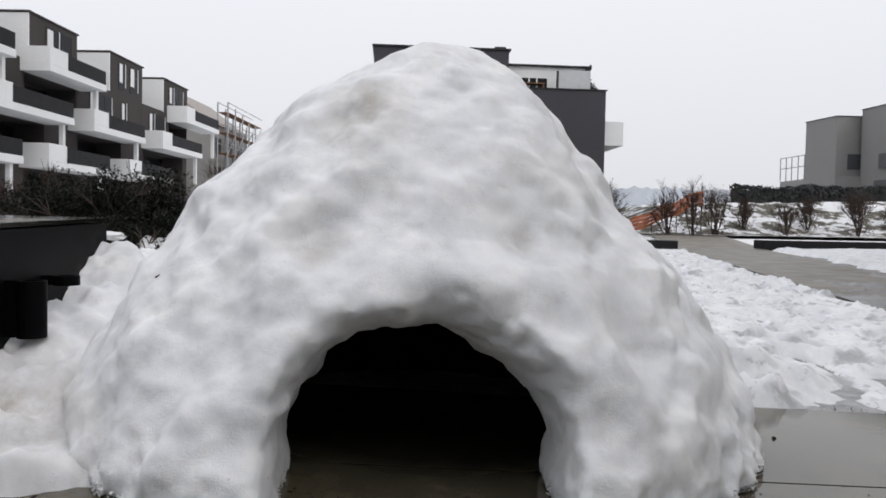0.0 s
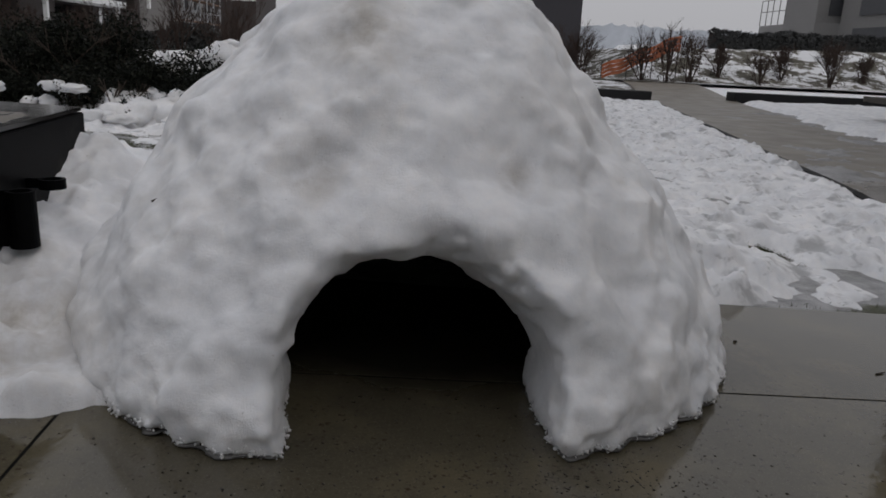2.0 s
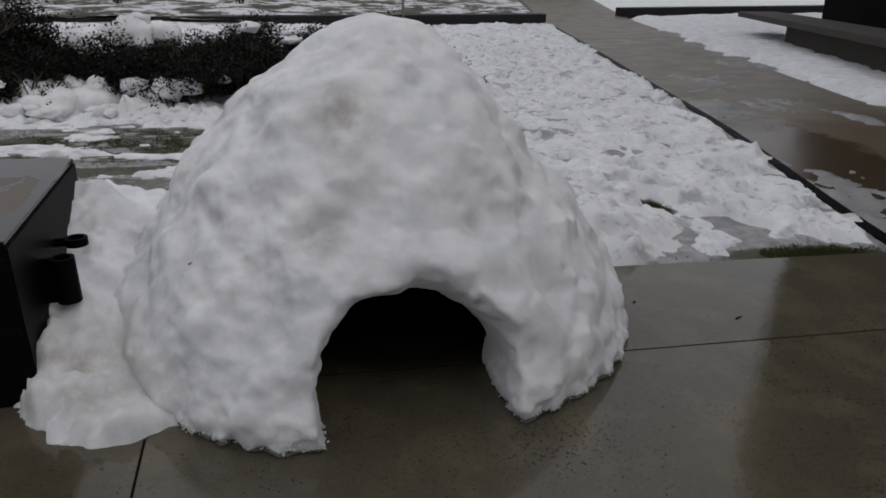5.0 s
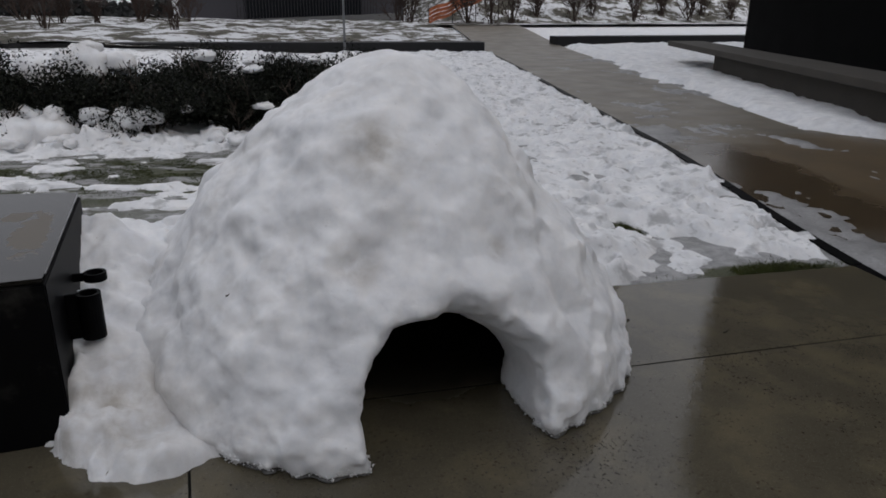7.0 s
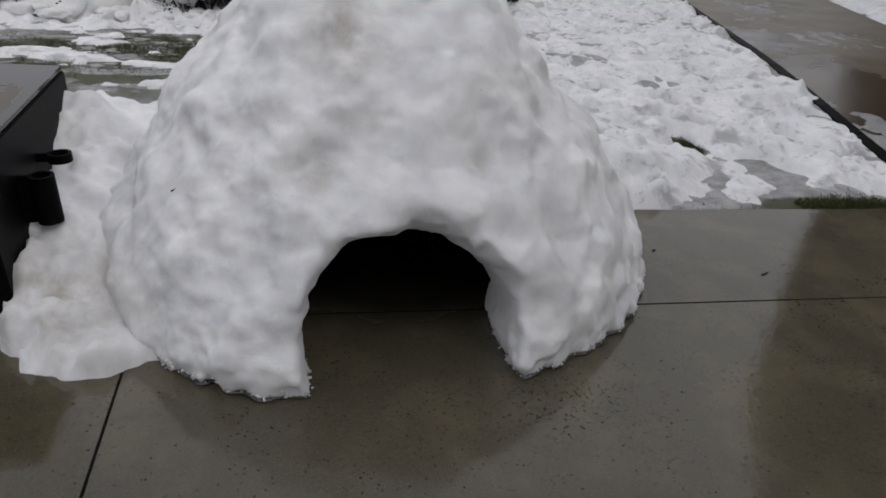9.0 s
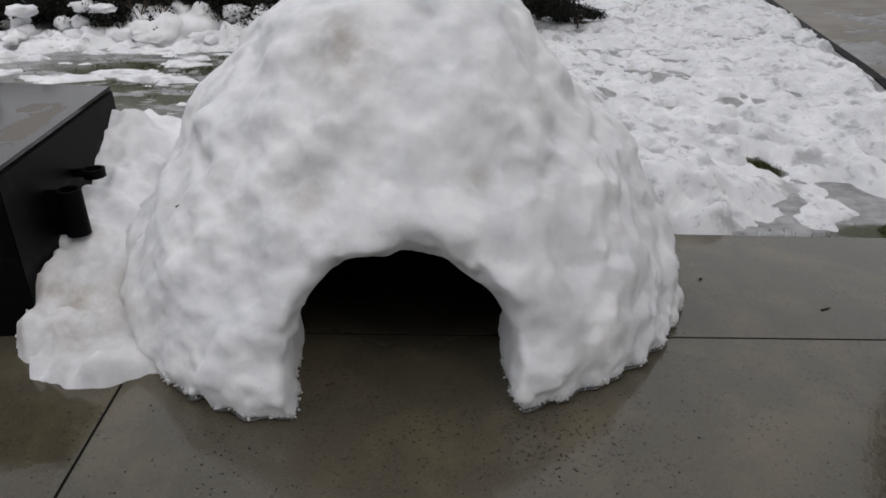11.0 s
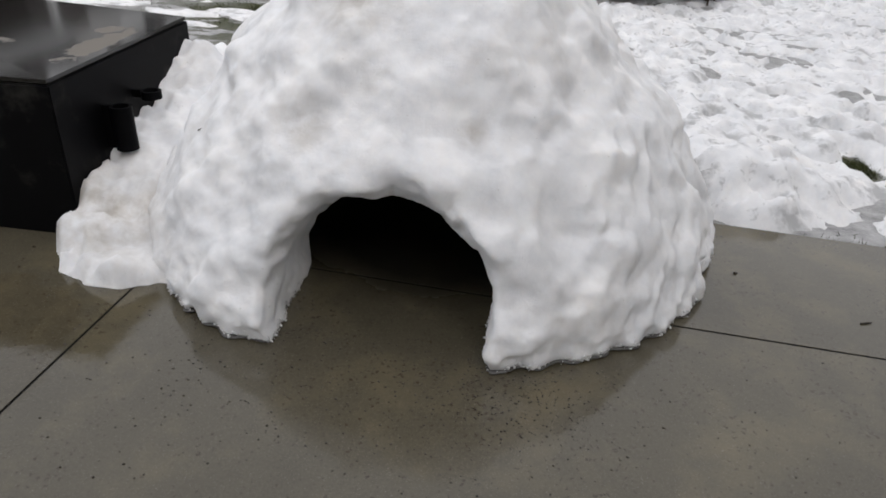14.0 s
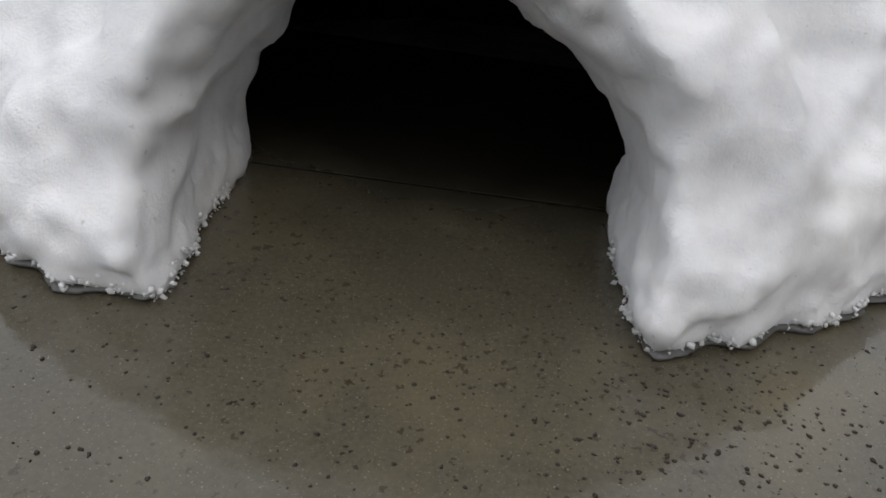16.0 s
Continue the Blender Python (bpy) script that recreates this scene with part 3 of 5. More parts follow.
def hut_field(x, y, z, shell_only=False):
    """The snow of the hut; its fine relief is worked out only close to a surface."""
    cx, cy = 0.035, 0.90 - 0.06 * ramp(z, 0.2, 1.1)
    theta = np.arctan2(y - cy, x - cx)
    r = np.hypot(x - cx, y - cy)
    zz = z - terrace_z(x, y) * ramp(0.5 - z, 0, 0.5)
    rad = dome_radius(zz) * (1 - 0.045 * np.exp(-(((theta + 0.5) / 0.55) ** 2)) * ramp(0.75 - zz, 0, 0.5) + 0.03 * np.exp(-(((theta + 2.45) / 0.45) ** 2)))
    rad = rad - 0.035 * np.exp(-(((theta + 0.1) / 0.9) ** 2)) * ramp(zz, 0.35, 0.65)
    rad = rad - 0.05 * np.exp(-(((theta + 0.25) / 0.8) ** 2)) * ramp(zz, 0.02, 0.15) * ramp(1.12 - zz, 0, 0.15)
    aside = np.exp(-((np.abs(np.angle(np.exp(1j * (theta + 2.75)))) / 0.9) ** 2))
    rad = rad + aside * (0.04 * np.exp(-(((zz - 0.65) / 0.13) ** 2)) - 0.05 * np.exp(-(((zz - 1.0) / 0.1) ** 2)))
    # the foot is flatter on one side than on the other
    foot = np.interp(theta, [-2.8, -2.3, -2.0, -1.9, -1.3, -1.2, -1.0, -0.8, -0.3, 0.3], [1.02, 1.04, 1.032, 1.02, 0.985, 0.985, 0.965, 0.952, 0.95, 0.96])
    low = (1 - ramp(zz, 0.10, 0.40)) * (theta < 0.3)
    rad = rad * (1 - low) + low * foot * dome_radius(zz) / 0.995
    outer = (r - rad) * 0.72
    cave = cave_field(x, y, z)
    reach = -0.012 - 0.03 * z
    close = (np.abs(outer) < 0.13) | ((np.abs(np.hypot(x - reach, z) - 0.36) < 0.16) & (y < 0.95) & (outer < 0.1)) | (shell_only & (np.abs(outer) < 0.3))
    lumps, grit, scallop = np.zeros(x.shape), np.zeros(x.shape), np.zeros(x.shape)
    X, Y, Z, T = x[close], y[close], z[close], theta[close]
    big = 0.010 * lattice.fbm(X * 3.3, Y * 3.3, Z * 3.3, 2) + 0.024 * lattice.fbm(X * 6.5, Y * 6.5, Z * 6.5 + 3, 2)
    big = big * (0.45 + 0.55 * ramp(Z, 0.05, 0.4))
    mid_size = 0.009 * (0.35 - np.abs(lattice.fbm(X * 8.5 + 9, Y * 8.5, Z * 8.5, 2))) + 0.0105 * lattice.fbm(X * 12, Y * 12, Z * 12, 2) + 0.0035 * lattice(X * 27, Y * 27, Z * 27)
    drag = 0.008 * lattice.fbm((T * 0.9 - Z) * 15, (T * 0.9 + Z) * 3.5, 2.2, 3) * ramp(T, -1.2, -0.7) * ramp(0.75 - Z, 0, 0.3)
    lumps[close] = big + mid_size + drag
    grit[close] = 0.008 * lattice.fbm(X * 19, Y * 19 + 5, Z * 19, 2) * np.exp(-np.clip(zz[close], 0, 1) / 0.05)
    scallop[close] = 0.018 * lattice.fbm(X * 9.5, Y * 3.0 + 2, Z * 9.5, 3, 0.6)
    outer = outer + lumps + grit
    for px, py, pz, s, a in PITS:
        outer = outer + a * np.exp(-((x - px) ** 2 + (y - py) ** 2 + (z - pz) ** 2) / s**2)
    if shell_only:
        return outer
    # the entrance: an arch with a scalloped brow where it meets the outside
    flare = 0.135 * np.exp(-np.clip(-outer, 0, 2) / 0.085)
    px = (x + 0.014 + 0.03 * z) / (0.287 + flare * (0.04 + 0.36 * ramp(z, 0.05, 0.3)) + 0.024 * ramp(z, 0.02, 0.12) * ramp(0.38 - z, 0, 0.14) + 0.025 * ramp(y, 0.0, 0.2) * (x < -0.012) * ramp(0.42 - z, 0, 0.2))
    pz = np.clip(z + 0.02, 0, None) / (0.350 + flare)
    arch = ((np.abs(px) ** 2.06 + pz**2.06) ** (1 / 2.06) - 1) * 0.30 + 0.5 * lumps + scallop * (0.4 + 0.6 * ramp(z, 0.05, 0.3))
    arch = smooth_max(arch, y - 0.9, 0.02)
    hollow = smooth_min(arch, cave, 0.05)
    return smooth_max(outer, -hollow, 0.018 + 0.016 * np.exp(-np.clip(z, 0, 2) / 0.10))


STEP = 0.0105
hx, hy, hz = np.arange(-1.15, 1.22, STEP), np.arange(-0.2, 2.05, STEP), np.arange(-0.12, 1.24, STEP)
HX, HY, HZ = np.meshgrid(hx, hy, hz, indexing="ij")
field = hut_field(HX, HY, HZ)
field = np.maximum(field, terrace_z(HX, HY) - 0.004 - HZ)
hv, hq = surface_nets(field, (hx[0], hy[0], hz[0]), STEP)
mid = hv[hq].mean(1)
# faces deep in the cave, which get the painted shade colour
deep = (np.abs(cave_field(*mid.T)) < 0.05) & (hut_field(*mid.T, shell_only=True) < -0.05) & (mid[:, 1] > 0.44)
# granular crust: vertices pushed in and out along the surface's own normals
face_way = np.cross(hv[hq[:, 2]] - hv[hq[:, 0]], hv[hq[:, 3]] - hv[hq[:, 1]])
way = np.zeros_like(hv)
for corner in range(4):
    np.add.at(way, hq[:, corner], face_way)
way /= np.linalg.norm(way, axis=1)[:, None] + 1e-9
crust = 0.0022 * lattice.fbm(hv[:, 0] * 36, hv[:, 1] * 36, hv[:, 2] * 36, 2, 0.7)
crust = crust * (1 + 2.2 * np.exp(-np.clip(hv[:, 2], 0, 2) / 0.08))
hv = hv + way * crust[:, None]
hut = empty("snow_hut", label="domed igloo of packed melting snow with an arched entrance", category="igloo")
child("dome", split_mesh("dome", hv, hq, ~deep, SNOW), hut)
child("shaded_cave_wall", split_mesh("shaded_cave_wall", hv, hq, deep, CAVE_SHADE), hut, "inner wall of the igloo, shade put into its near-black colour")


# the rim of ice at its foot, contact shadow put into its grey
RIM = plain("ice_with_foot_shadow", (0.085, 0.083, 0.08), 0.4, 0, 12, 0.4, 60, 0.3)
ix, iy, iz = np.arange(-1.15, 1.22, 0.01), np.arange(-0.2, 0.75, 0.01), np.arange(-0.07, 0.075, 0.008)
IX, IY, IZ = np.meshgrid(ix, iy, iz, indexing="ij")
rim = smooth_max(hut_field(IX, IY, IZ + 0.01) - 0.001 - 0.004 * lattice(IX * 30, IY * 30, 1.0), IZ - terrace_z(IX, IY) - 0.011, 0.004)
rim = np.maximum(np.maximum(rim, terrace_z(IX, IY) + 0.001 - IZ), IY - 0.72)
rv, rq = surface_nets(rim, (ix[0], iy[0], iz[0]), np.array([0.01, 0.01, 0.008]))
side = rv[rq].mean(1)[:, 0] < 0
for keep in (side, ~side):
    child("ice_rim", split_mesh("ice_rim", rv, rq, keep, RIM), hut, "thin rim of melting ice, foot shadow put into its grey")

# crumbs of snow fallen along the foot
low = hv[(hv[:, 2] < terrace_z(hv[:, 0], hv[:, 1]) + 0.022) & (hv[:, 1] < 0.6) & (np.hypot(hv[:, 0] - 0.03, hv[:, 1] - 0.88) > 0.72)]
rc = np.random.default_rng(3)
spot = low[rc.integers(0, len(low), 9000)] + rc.normal(size=(9000, 3)) * [0.003, 0.003, 0.005]
spot[:, :2] += 0.002 * (np.array([0.03, 0.9]) - spot[:, :2])
size = 0.0012 + 0.0038 * rc.random(9000) ** 2
spot[:, 2] = np.maximum(spot[:, 2], terrace_z(spot[:, 0], spot[:, 1]) + size * 0.4)
tagged(scatter("snow_crumbs", spot, size, SNOW, 4, 0.65), "small crumbs of wet snow along the foot of the igloo", "snow", kind="stuff")


# snow heaped between the hut and the planter box
def apron_depth(x, y):
    wob = 0.060 * lattice.fbm(x * 7, y * 7, 1.7, 4, 0.6)
    rise = 0.075 + 0.18 * ramp(y, 0.2, 0.75) + 0.12 * ramp(y, 0.75, 1.25)
    rise = rise - 0.32 * ramp(y, 1.35, 1.75)
    rise = rise + 0.05 * ramp(-x, 0.85, 1.1) * ramp(y, 0.9, 1.2)
    d = rise + 0.032 * lattice.fbm(x * 5, y * 5, 6.0, 3) + 0.022 * lattice.fbm(x * 13, y * 13, 2.0, 3, 0.6) + 0.004 * lattice.fbm(x * 31, y * 31, 4.0, 2)
    d = np.maximum(d, 0.05 + 0.3 * wob)
    front = ramp(y + wob - (0.13 + 0.25 * ramp(-x, 1.0, 1.2)), -0.005, 0.055)
    left = ramp(x + 1.17 + wob - 0.05 * np.sin(y * 9), 0, 0.11) + ramp(y, 0.55, 0.8)
    return ((d + 0.02) * front * np.clip(left, 0, 1)) - 0.02


apron = tagged(new("snow_heap", sheet("snow_heap", np.arange(-1.45, -0.4, 0.0125), np.arange(0.0, 2.0, 0.0125), lambda x, y: terrace_z(x, y) + apron_depth(x, y), SNOW,
               lambda x, y: apron_depth(x, y) > -0.018)), "heap of dirty snow beside the igloo", "snow", kind="stuff")

# ---- the black planter box with its pipe sockets ----
def slanted_box():
    bm = bmesh.new()
    pts = [(-1.10, 0.374), (-1.088, 1.262), (-3.2, 1.66), (-3.25, 0.30)]
    low = [bm.verts.new((x, y, terrace_z(x, y) - 0.002)) for x, y in pts]
    high = [bm.verts.new((x, y, z)) for (x, y), z in zip(pts, (0.540, 0.565, 0.587, 0.567))]
    bm.faces.new(high[::-1])
    bm.faces.new(low)
    for i in range(4):
        bm.faces.new((low[i], high[i], high[(i + 1) % 4], low[(i + 1) % 4]))
    bmesh.ops.recalc_face_normals(bm, faces=bm.faces)
    bmesh.ops.bevel(bm, geom=list(bm.edges), offset=0.004, segments=2, affect="EDGES")
    return bm


planter_box = empty("planter_box", label="low black steel box with a wet puddled top", category="bench")
SCUFFED, sn, sl, sb = material("scuffed_black_steel")
sl.new(mix(sn, sl, blend(sn, sl, noise_node(sn, sl, 5.0, 7.0, 0.65), [(0.55, (0, 0, 0)), (0.68, (1, 1, 1))]), (0.0022, 0.0022, 0.0026), (0.022, 0.021, 0.019)), sb.inputs["Base Color"])
sb.inputs["Roughness"].default_value, sb.inputs["Specular IOR Level"].default_value = 0.5, 0.08
part("body", slanted_box(), SCUFFED, planter_box)


def lid_material():
    m, nodes, links, b = material("wet_black_lid")
    coord = nodes.new("ShaderNodeNewGeometry").outputs["Position"]
    dry = highest(nodes, links, [region_mask(nodes, links, coord, *p) for p in (
        ((-1.19, 0.80), (0.055, 0.22), 0.06, 1.00, 0, 15.0), ((-1.66, 0.72), (0.16, 0.05), 0.06, 0.95, 15, 15.0), ((-1.45, 0.42), (0.10, 0.025), 0.06, 0.95, 0, 15.0),
        ((-2.0, 1.0), (0.12, 0.05), 0.06, 1.05, 30, 15.0), ((-1.25, 0.98), (0.05, 0.05), 0.06, 0.95, 0, 15.0))])
    links.new(mix(nodes, links, dry, (0.008, 0.007, 0.006), (0.13, 0.115, 0.095)), b.inputs["Base Color"])
    rr = nodes.new("ShaderNodeMapRange")
    rr.inputs["To Min"].default_value, rr.inputs["To Max"].default_value = 0.09, 0.6
    links.new(dry, rr.inputs[0])
    links.new(rr.outputs[0], b.inputs["Roughness"])
    bump(nodes, links, b, noise_node(nodes, links, 7.0, 2.0, 0.5, coord), 0.03, 0.004)
    return m


bm = bmesh.new()
bm.faces.new([bm.verts.new(p) for p in ((-1.106, 0.38, 0.5575), (-1.094, 1.256, 0.5825), (-3.19, 1.65, 0.6045), (-3.24, 0.306, 0.5845))])
bmesh.ops.recalc_face_normals(bm, faces=bm.faces)
low = bmesh.ops.extrude_face_region(bm, geom=list(bm.faces))
for v in low["geom"]:
    if isinstance(v, bmesh.types.BMVert):
        v.co.z -= 0.0125
bmesh.ops.recalc_face_normals(bm, faces=bm.faces)
part("lid", bm, lid_material(), planter_box, "glossy wet black lid with dull dried patches")


def socket_bm(x, y, top, length, r):
    bm = bmesh.new()
    n = 24
    for i in range(n):
        a, b2 = 2 * math.pi * i / n, 2 * math.pi * (i + 1) / n
        ring = lambda t, rad, z: (x + rad * math.cos(t), y + rad * math.sin(t), z)
        o = [ring(a, r, top - length), ring(b2, r, top - length), ring(b2, r, top), ring(a, r, top)]
        p = [ring(a, r * 0.74, top - length), ring(b2, r * 0.74, top - length), ring(b2, r * 0.74, top), ring(a, r * 0.74, top)]
        for quad in ((o[0], o[1], o[2], o[3]), (p[3], p[2], p[1], p[0]), (o[3], o[2], p[2], p[3]), (o[1], o[0], p[0], p[1])):
            bm.faces.new([bm.verts.new(q) for q in quad])
    bmesh.ops.remove_doubles(bm, verts=bm.verts, dist=1e-5)
    return bm


for (x, y, top, length) in ((-1.03, 0.61, 0.414, 0.15), (-1.025, 0.80, 0.414, 0.028)):
    s = part("pipe_socket", socket_bm(x, y, top, length, 0.036), BLACK_STEEL, planter_box)
    bm = box((x - 0.085, y - 0.006, top - length), (x - 0.03, y + 0.006, top), 0.002)
    part("bracket", bm, BLACK_STEEL, s)

# ---- low walls, the wall bench and the dark pavilion ----
def long_block(name, a, b2, width, z0, z1, mat, label, category, bevel=0.02):
    a, b2 = Vector(a), Vector(b2)
    length, angle = (b2 - a).length, math.degrees(math.atan2(b2.y - a.y, b2.x - a.x))
    ob = part(name, box((0, 0, 0), (length, width, z1 - z0), bevel), mat)
    ob.matrix_world = pose(a.x, a.y, z0, 0, 0, angle)
    return tagged(ob, label, category)


long_block("low_wall", (-9.0, 18.2), (6.9, 15.6), 0.55, -0.1, 0.30, DARK_EDGE, "long low black wall edging the bed, snow behind it", "wall")
long_block("low_wall", (10.1, 17.6), (20.0, 17.0), 0.55, -0.1, 0.32, DARK_EDGE, "low black wall along the snowy verge", "wall")

wall_bench = empty("wall_bench", label="long concrete wall bench with an overhanging seat slab", category="bench")
ang = math.degrees(math.atan2(6.3, 2.55))
ob = part("seat", box((0, -0.75, 0.36), (10.2, 0.0, 0.46), 0.012), BENCH_CONCRETE, wall_bench)
ob.matrix_local = pose(5.5, 2.0, 0.06, 0, 0, ang)
ob = part("base", box((0, -0.75, -0.2), (8.0, -0.28, 0.357), 0.012), BENCH_CONCRETE, wall_bench)
ob.matrix_local = pose(5.5, 2.0, 0.06, 0, 0, ang)

pavilion = empty("dark_house", label="tall dark house with a black ground floor behind the wall bench", category="building")
ob = part("ground_floor", box((-2, -6, -0.1), (11.0, -1.9, 3.3), 0.03), plain("black_cladding", (0.003, 0.003, 0.003), 0.8, 0, 1, 0.3, 20, 0.1, shine=0.04), pavilion)
ob.matrix_local = pose(5.5, 2.0, 0.06, 0, 0, ang)
part("upper_floors", prism([(12.6, 12.2), (8.2, 4.4), (8.4, -6.0), (26, -6.0), (26, 12.2)], 3.36, 10.5), plain("dark_brown_brick", (0.035, 0.028, 0.022), 0.9, 0, 0.5, 0.2, 12, 0.2, shine=0.2), pavilion)

# slim lamp post by the low wall
post = part("sign_post", add_tube(bmesh.new(), (3.3, 15.7, 0), (3.3, 15.7, 3.0), 0.030, 0.026, 12), plain("galvanised_steel", (0.16, 0.165, 0.17), 0.5, 0.4), smooth=True)
tagged(post, "slim grey galvanised steel post", "post")

# ---- the bank with its hedge ----
def bank_z(x, y):
    foot = 28.0 + 0.12 * (x - 10)
    rise = ramp(y - foot - 0.5 * lattice.fbm(x * 0.3, y * 0.3, 1.0, 2), 0, 4.5) * ramp(x, 10.6, 14.5)
    return 0.25 + 0.12 * ramp(x, 8, 10) + rise * (1.35 + 0.03 * (x - 10)) + 0.10 * lattice.fbm(x * 1.4, y * 1.4, 6.6, 3) * rise


bank = tagged(new("bank", sheet("bank", np.arange(8.5, 80, 0.3), np.arange(26.5, 48, 0.3), bank_z, BANK)), "rough grass bank half covered in snow", "bank", kind="structure")


# ---- leaves and twigs ----
def leaf_cloud(n, spread, size, seed, flat=0.55, shell=0.35):
    """Many small leaf blades, thicker towards an uneven outer shell."""
    r = np.random.default_rng(seed)
    d = r.normal(size=(n, 3))
    d /= np.linalg.norm(d, axis=1)[:, None]
    d[:, 2] = np.abs(d[:, 2]) * 0.9 + 0.05 * d[:, 2]
    lump = 1 + 0.35 * lattice.fbm(d[:, 0] * 2.2 + seed, d[:, 1] * 2.2, d[:, 2] * 2.2, 3)
    rad = (shell + (1 - shell) * r.random(n) ** 0.5) * lump
    c = d * rad[:, None] * np.array(spread)
    s = size * (0.6 + 0.8 * r.random(n))
    u = r.normal(size=(n, 3))
    u /= np.linalg.norm(u, axis=1)[:, None]
    w = np.cross(u, r.normal(size=(n, 3)))
    w /= np.linalg.norm(w, axis=1)[:, None]
    verts = np.stack([c - u * s[:, None], c + w * s[:, None] * flat, c + u * s[:, None], c - w * s[:, None] * flat], 1).reshape(-1, 3)
    return verts, np.arange(4 * n).reshape(-1, 4)


def twig_bm(height, spread, seed, stems=7, r0=0.012, levels=2):
    r = random.Random(seed)
    bm = bmesh.new()

    def grow(a, way, length, rad, left):
        b3 = a + way * length
        add_tube(bm, a, b3, rad, rad * 0.65, 5, False)
        if left:
            for _ in range(3 if left > 1 else 4):
                turn = Vector((r.gauss(0, 0.5), r.gauss(0, 0.5), r.gauss(0.25, 0.3)))
                grow(a + way * length * r.uniform(0.5, 1.0), (way + turn).normalized(), length * r.uniform(0.5, 0.75), rad * 0.6, left - 1)

    for _ in range(stems):
        way = Vector((r.gauss(0, spread), r.gauss(0, spread), 1)).normalized()
        grow(Vector((r.gauss(0, 0.06), r.gauss(0, 0.06), 0)), way, height * r.uniform(0.35, 0.5), r0, levels)
    return bm


def shrub(place, spread, seed, leaves=15000, size=0.0165):
    base = empty("shrub", place, label="dense dark evergreen shrub with snow caught in it", category="shrub", group="evergreen shrubs in the bed")
    r = random.Random(seed + 50)
    vs, qs, count = [], [], 0
    for k in range(9):
        s = r.uniform(0.38, 0.62)
        at = np.array([r.gauss(0, 0.48) * spread[0], r.gauss(0, 0.42) * spread[1], spread[2] * r.uniform(0.08, 0.55)])
        v, q = leaf_cloud(leaves // 9, [c * s for c in spread], size, seed * 9 + k, 0.42, 0.2)
        vs.append(v + at)
        qs.append(q + count)
        count += len(v)
    tagged(child("crown", mesh_of("crown", np.concatenate(vs), np.concatenate(qs), LEAF), base), kind="stuff")
    part("stem", twig_bm(spread[2] * 1.05, 0.6, seed, 9, 0.011), BARK, base)
    return base


def lump(heap, place, size, seed):
    heap.append((place, size, seed))


def lump_mesh(name, heap, mat):
    """Rounded uneven clumps joined into one mesh."""
    ball = bmesh.new()
    bmesh.ops.create_icosphere(ball, subdivisions=3, radius=1.0)
    d, f = np.array([v.co[:] for v in ball.verts]), np.array([[v.index for v in q.verts] for q in ball.faces])
    ball.free()
    vs, fs = [], []
    for n, (place, size, seed) in enumerate(heap):
        k = 1 + 0.34 * lattice.fbm(d[:, 0] * 1.7 + seed, d[:, 1] * 1.7 + seed * 2, d[:, 2] * 1.7, 4, 0.6)
        vs.append(d * k[:, None] * np.array(size) + np.array(place))
        fs.append(f + n * len(d))
    return mesh_of(name, np.concatenate(vs), np.concatenate(fs), mat, True)


r = random.Random(4)
clumps = []
for n in range(14):
    x = -5.9 + n * 0.53 + r.uniform(-0.15, 0.15)
    y = 5.65 + r.uniform(-0.2, 0.5)
    z = float(lawn_z(x, y))
    h = r.uniform(0.78, 0.98) if x < -2.3 else r.uniform(0.52, 0.76)
    shrub((x, y, z), (r.uniform(0.55, 0.72), r.uniform(0.5, 0.7), h), n)
    for _ in range(4):
        s = r.uniform(0.04, 0.12)
        front = r.random() < 0.85
        lump(clumps, (x + r.uniform(-0.45, 0.45), y + (r.uniform(-0.85, -0.4) if front else r.uniform(-0.1, 0.7)),
                      z + (r.uniform(0.0, 0.28) if front else h * r.uniform(0.6, 0.95))), (s * r.uniform(0.8, 1.6), s, s * r.uniform(0.3, 0.55)), r.uniform(0, 90))
for n in range(8):
    x = -3.9 + n * 0.52 + r.uniform(-0.15, 0.15)
    y = 5.05 + r.uniform(-0.12, 0.2)
    shrub((x, y, float(lawn_z(x, y))), (r.uniform(0.42, 0.55), 0.36, r.uniform(0.36, 0.5) if x < -1.5 else r.uniform(0.5, 0.64)), 60 + n, 9000)
for n in range(7):
    x = (-5.2, -4.1, -3.2, -2.3, -0.45, 0.45, 1.0)[n] + r.uniform(-0.1, 0.1)
    y = 7.3 + r.uniform(-0.3, 0.5)
    h = r.uniform(0.45, 0.7) if x < -1 else r.uniform(0.55, 0.9)
    z = float(lawn_z(x, y))
    shrub((x, y, z), (r.uniform(0.5, 0.7), r.uniform(0.5, 0.7), h), 80 + n, 6000)
for n in range(46):
    x = r.choice((-3.9, -3.1, -2.3, -2.0, -1.6, -1.2)) + r.gauss(0, 0.15)
    y = 4.82 + r.uniform(0, 0.22)
    s = r.uniform(0.05, 0.12)
    lump(clumps, (x, y, float(lawn_z(x, y)) + r.uniform(0.02, 0.22)), (s * r.uniform(0.8, 1.3), s, s * r.uniform(0.6, 1.0)), r.uniform(0, 90))
for n in range(70):
    x = r.uniform(-4.2, 0.1)
    y = 4.72 + r.gauss(0, 0.12)
    s = r.uniform(0.02, 0.08)
    lump(clumps, (x, y, float(lawn_z(x, y)) + s * 0.4 + 0.03), (s * r.uniform(0.9, 1.5), s, s * r.uniform(0.5, 0.9)), r.uniform(0, 90))
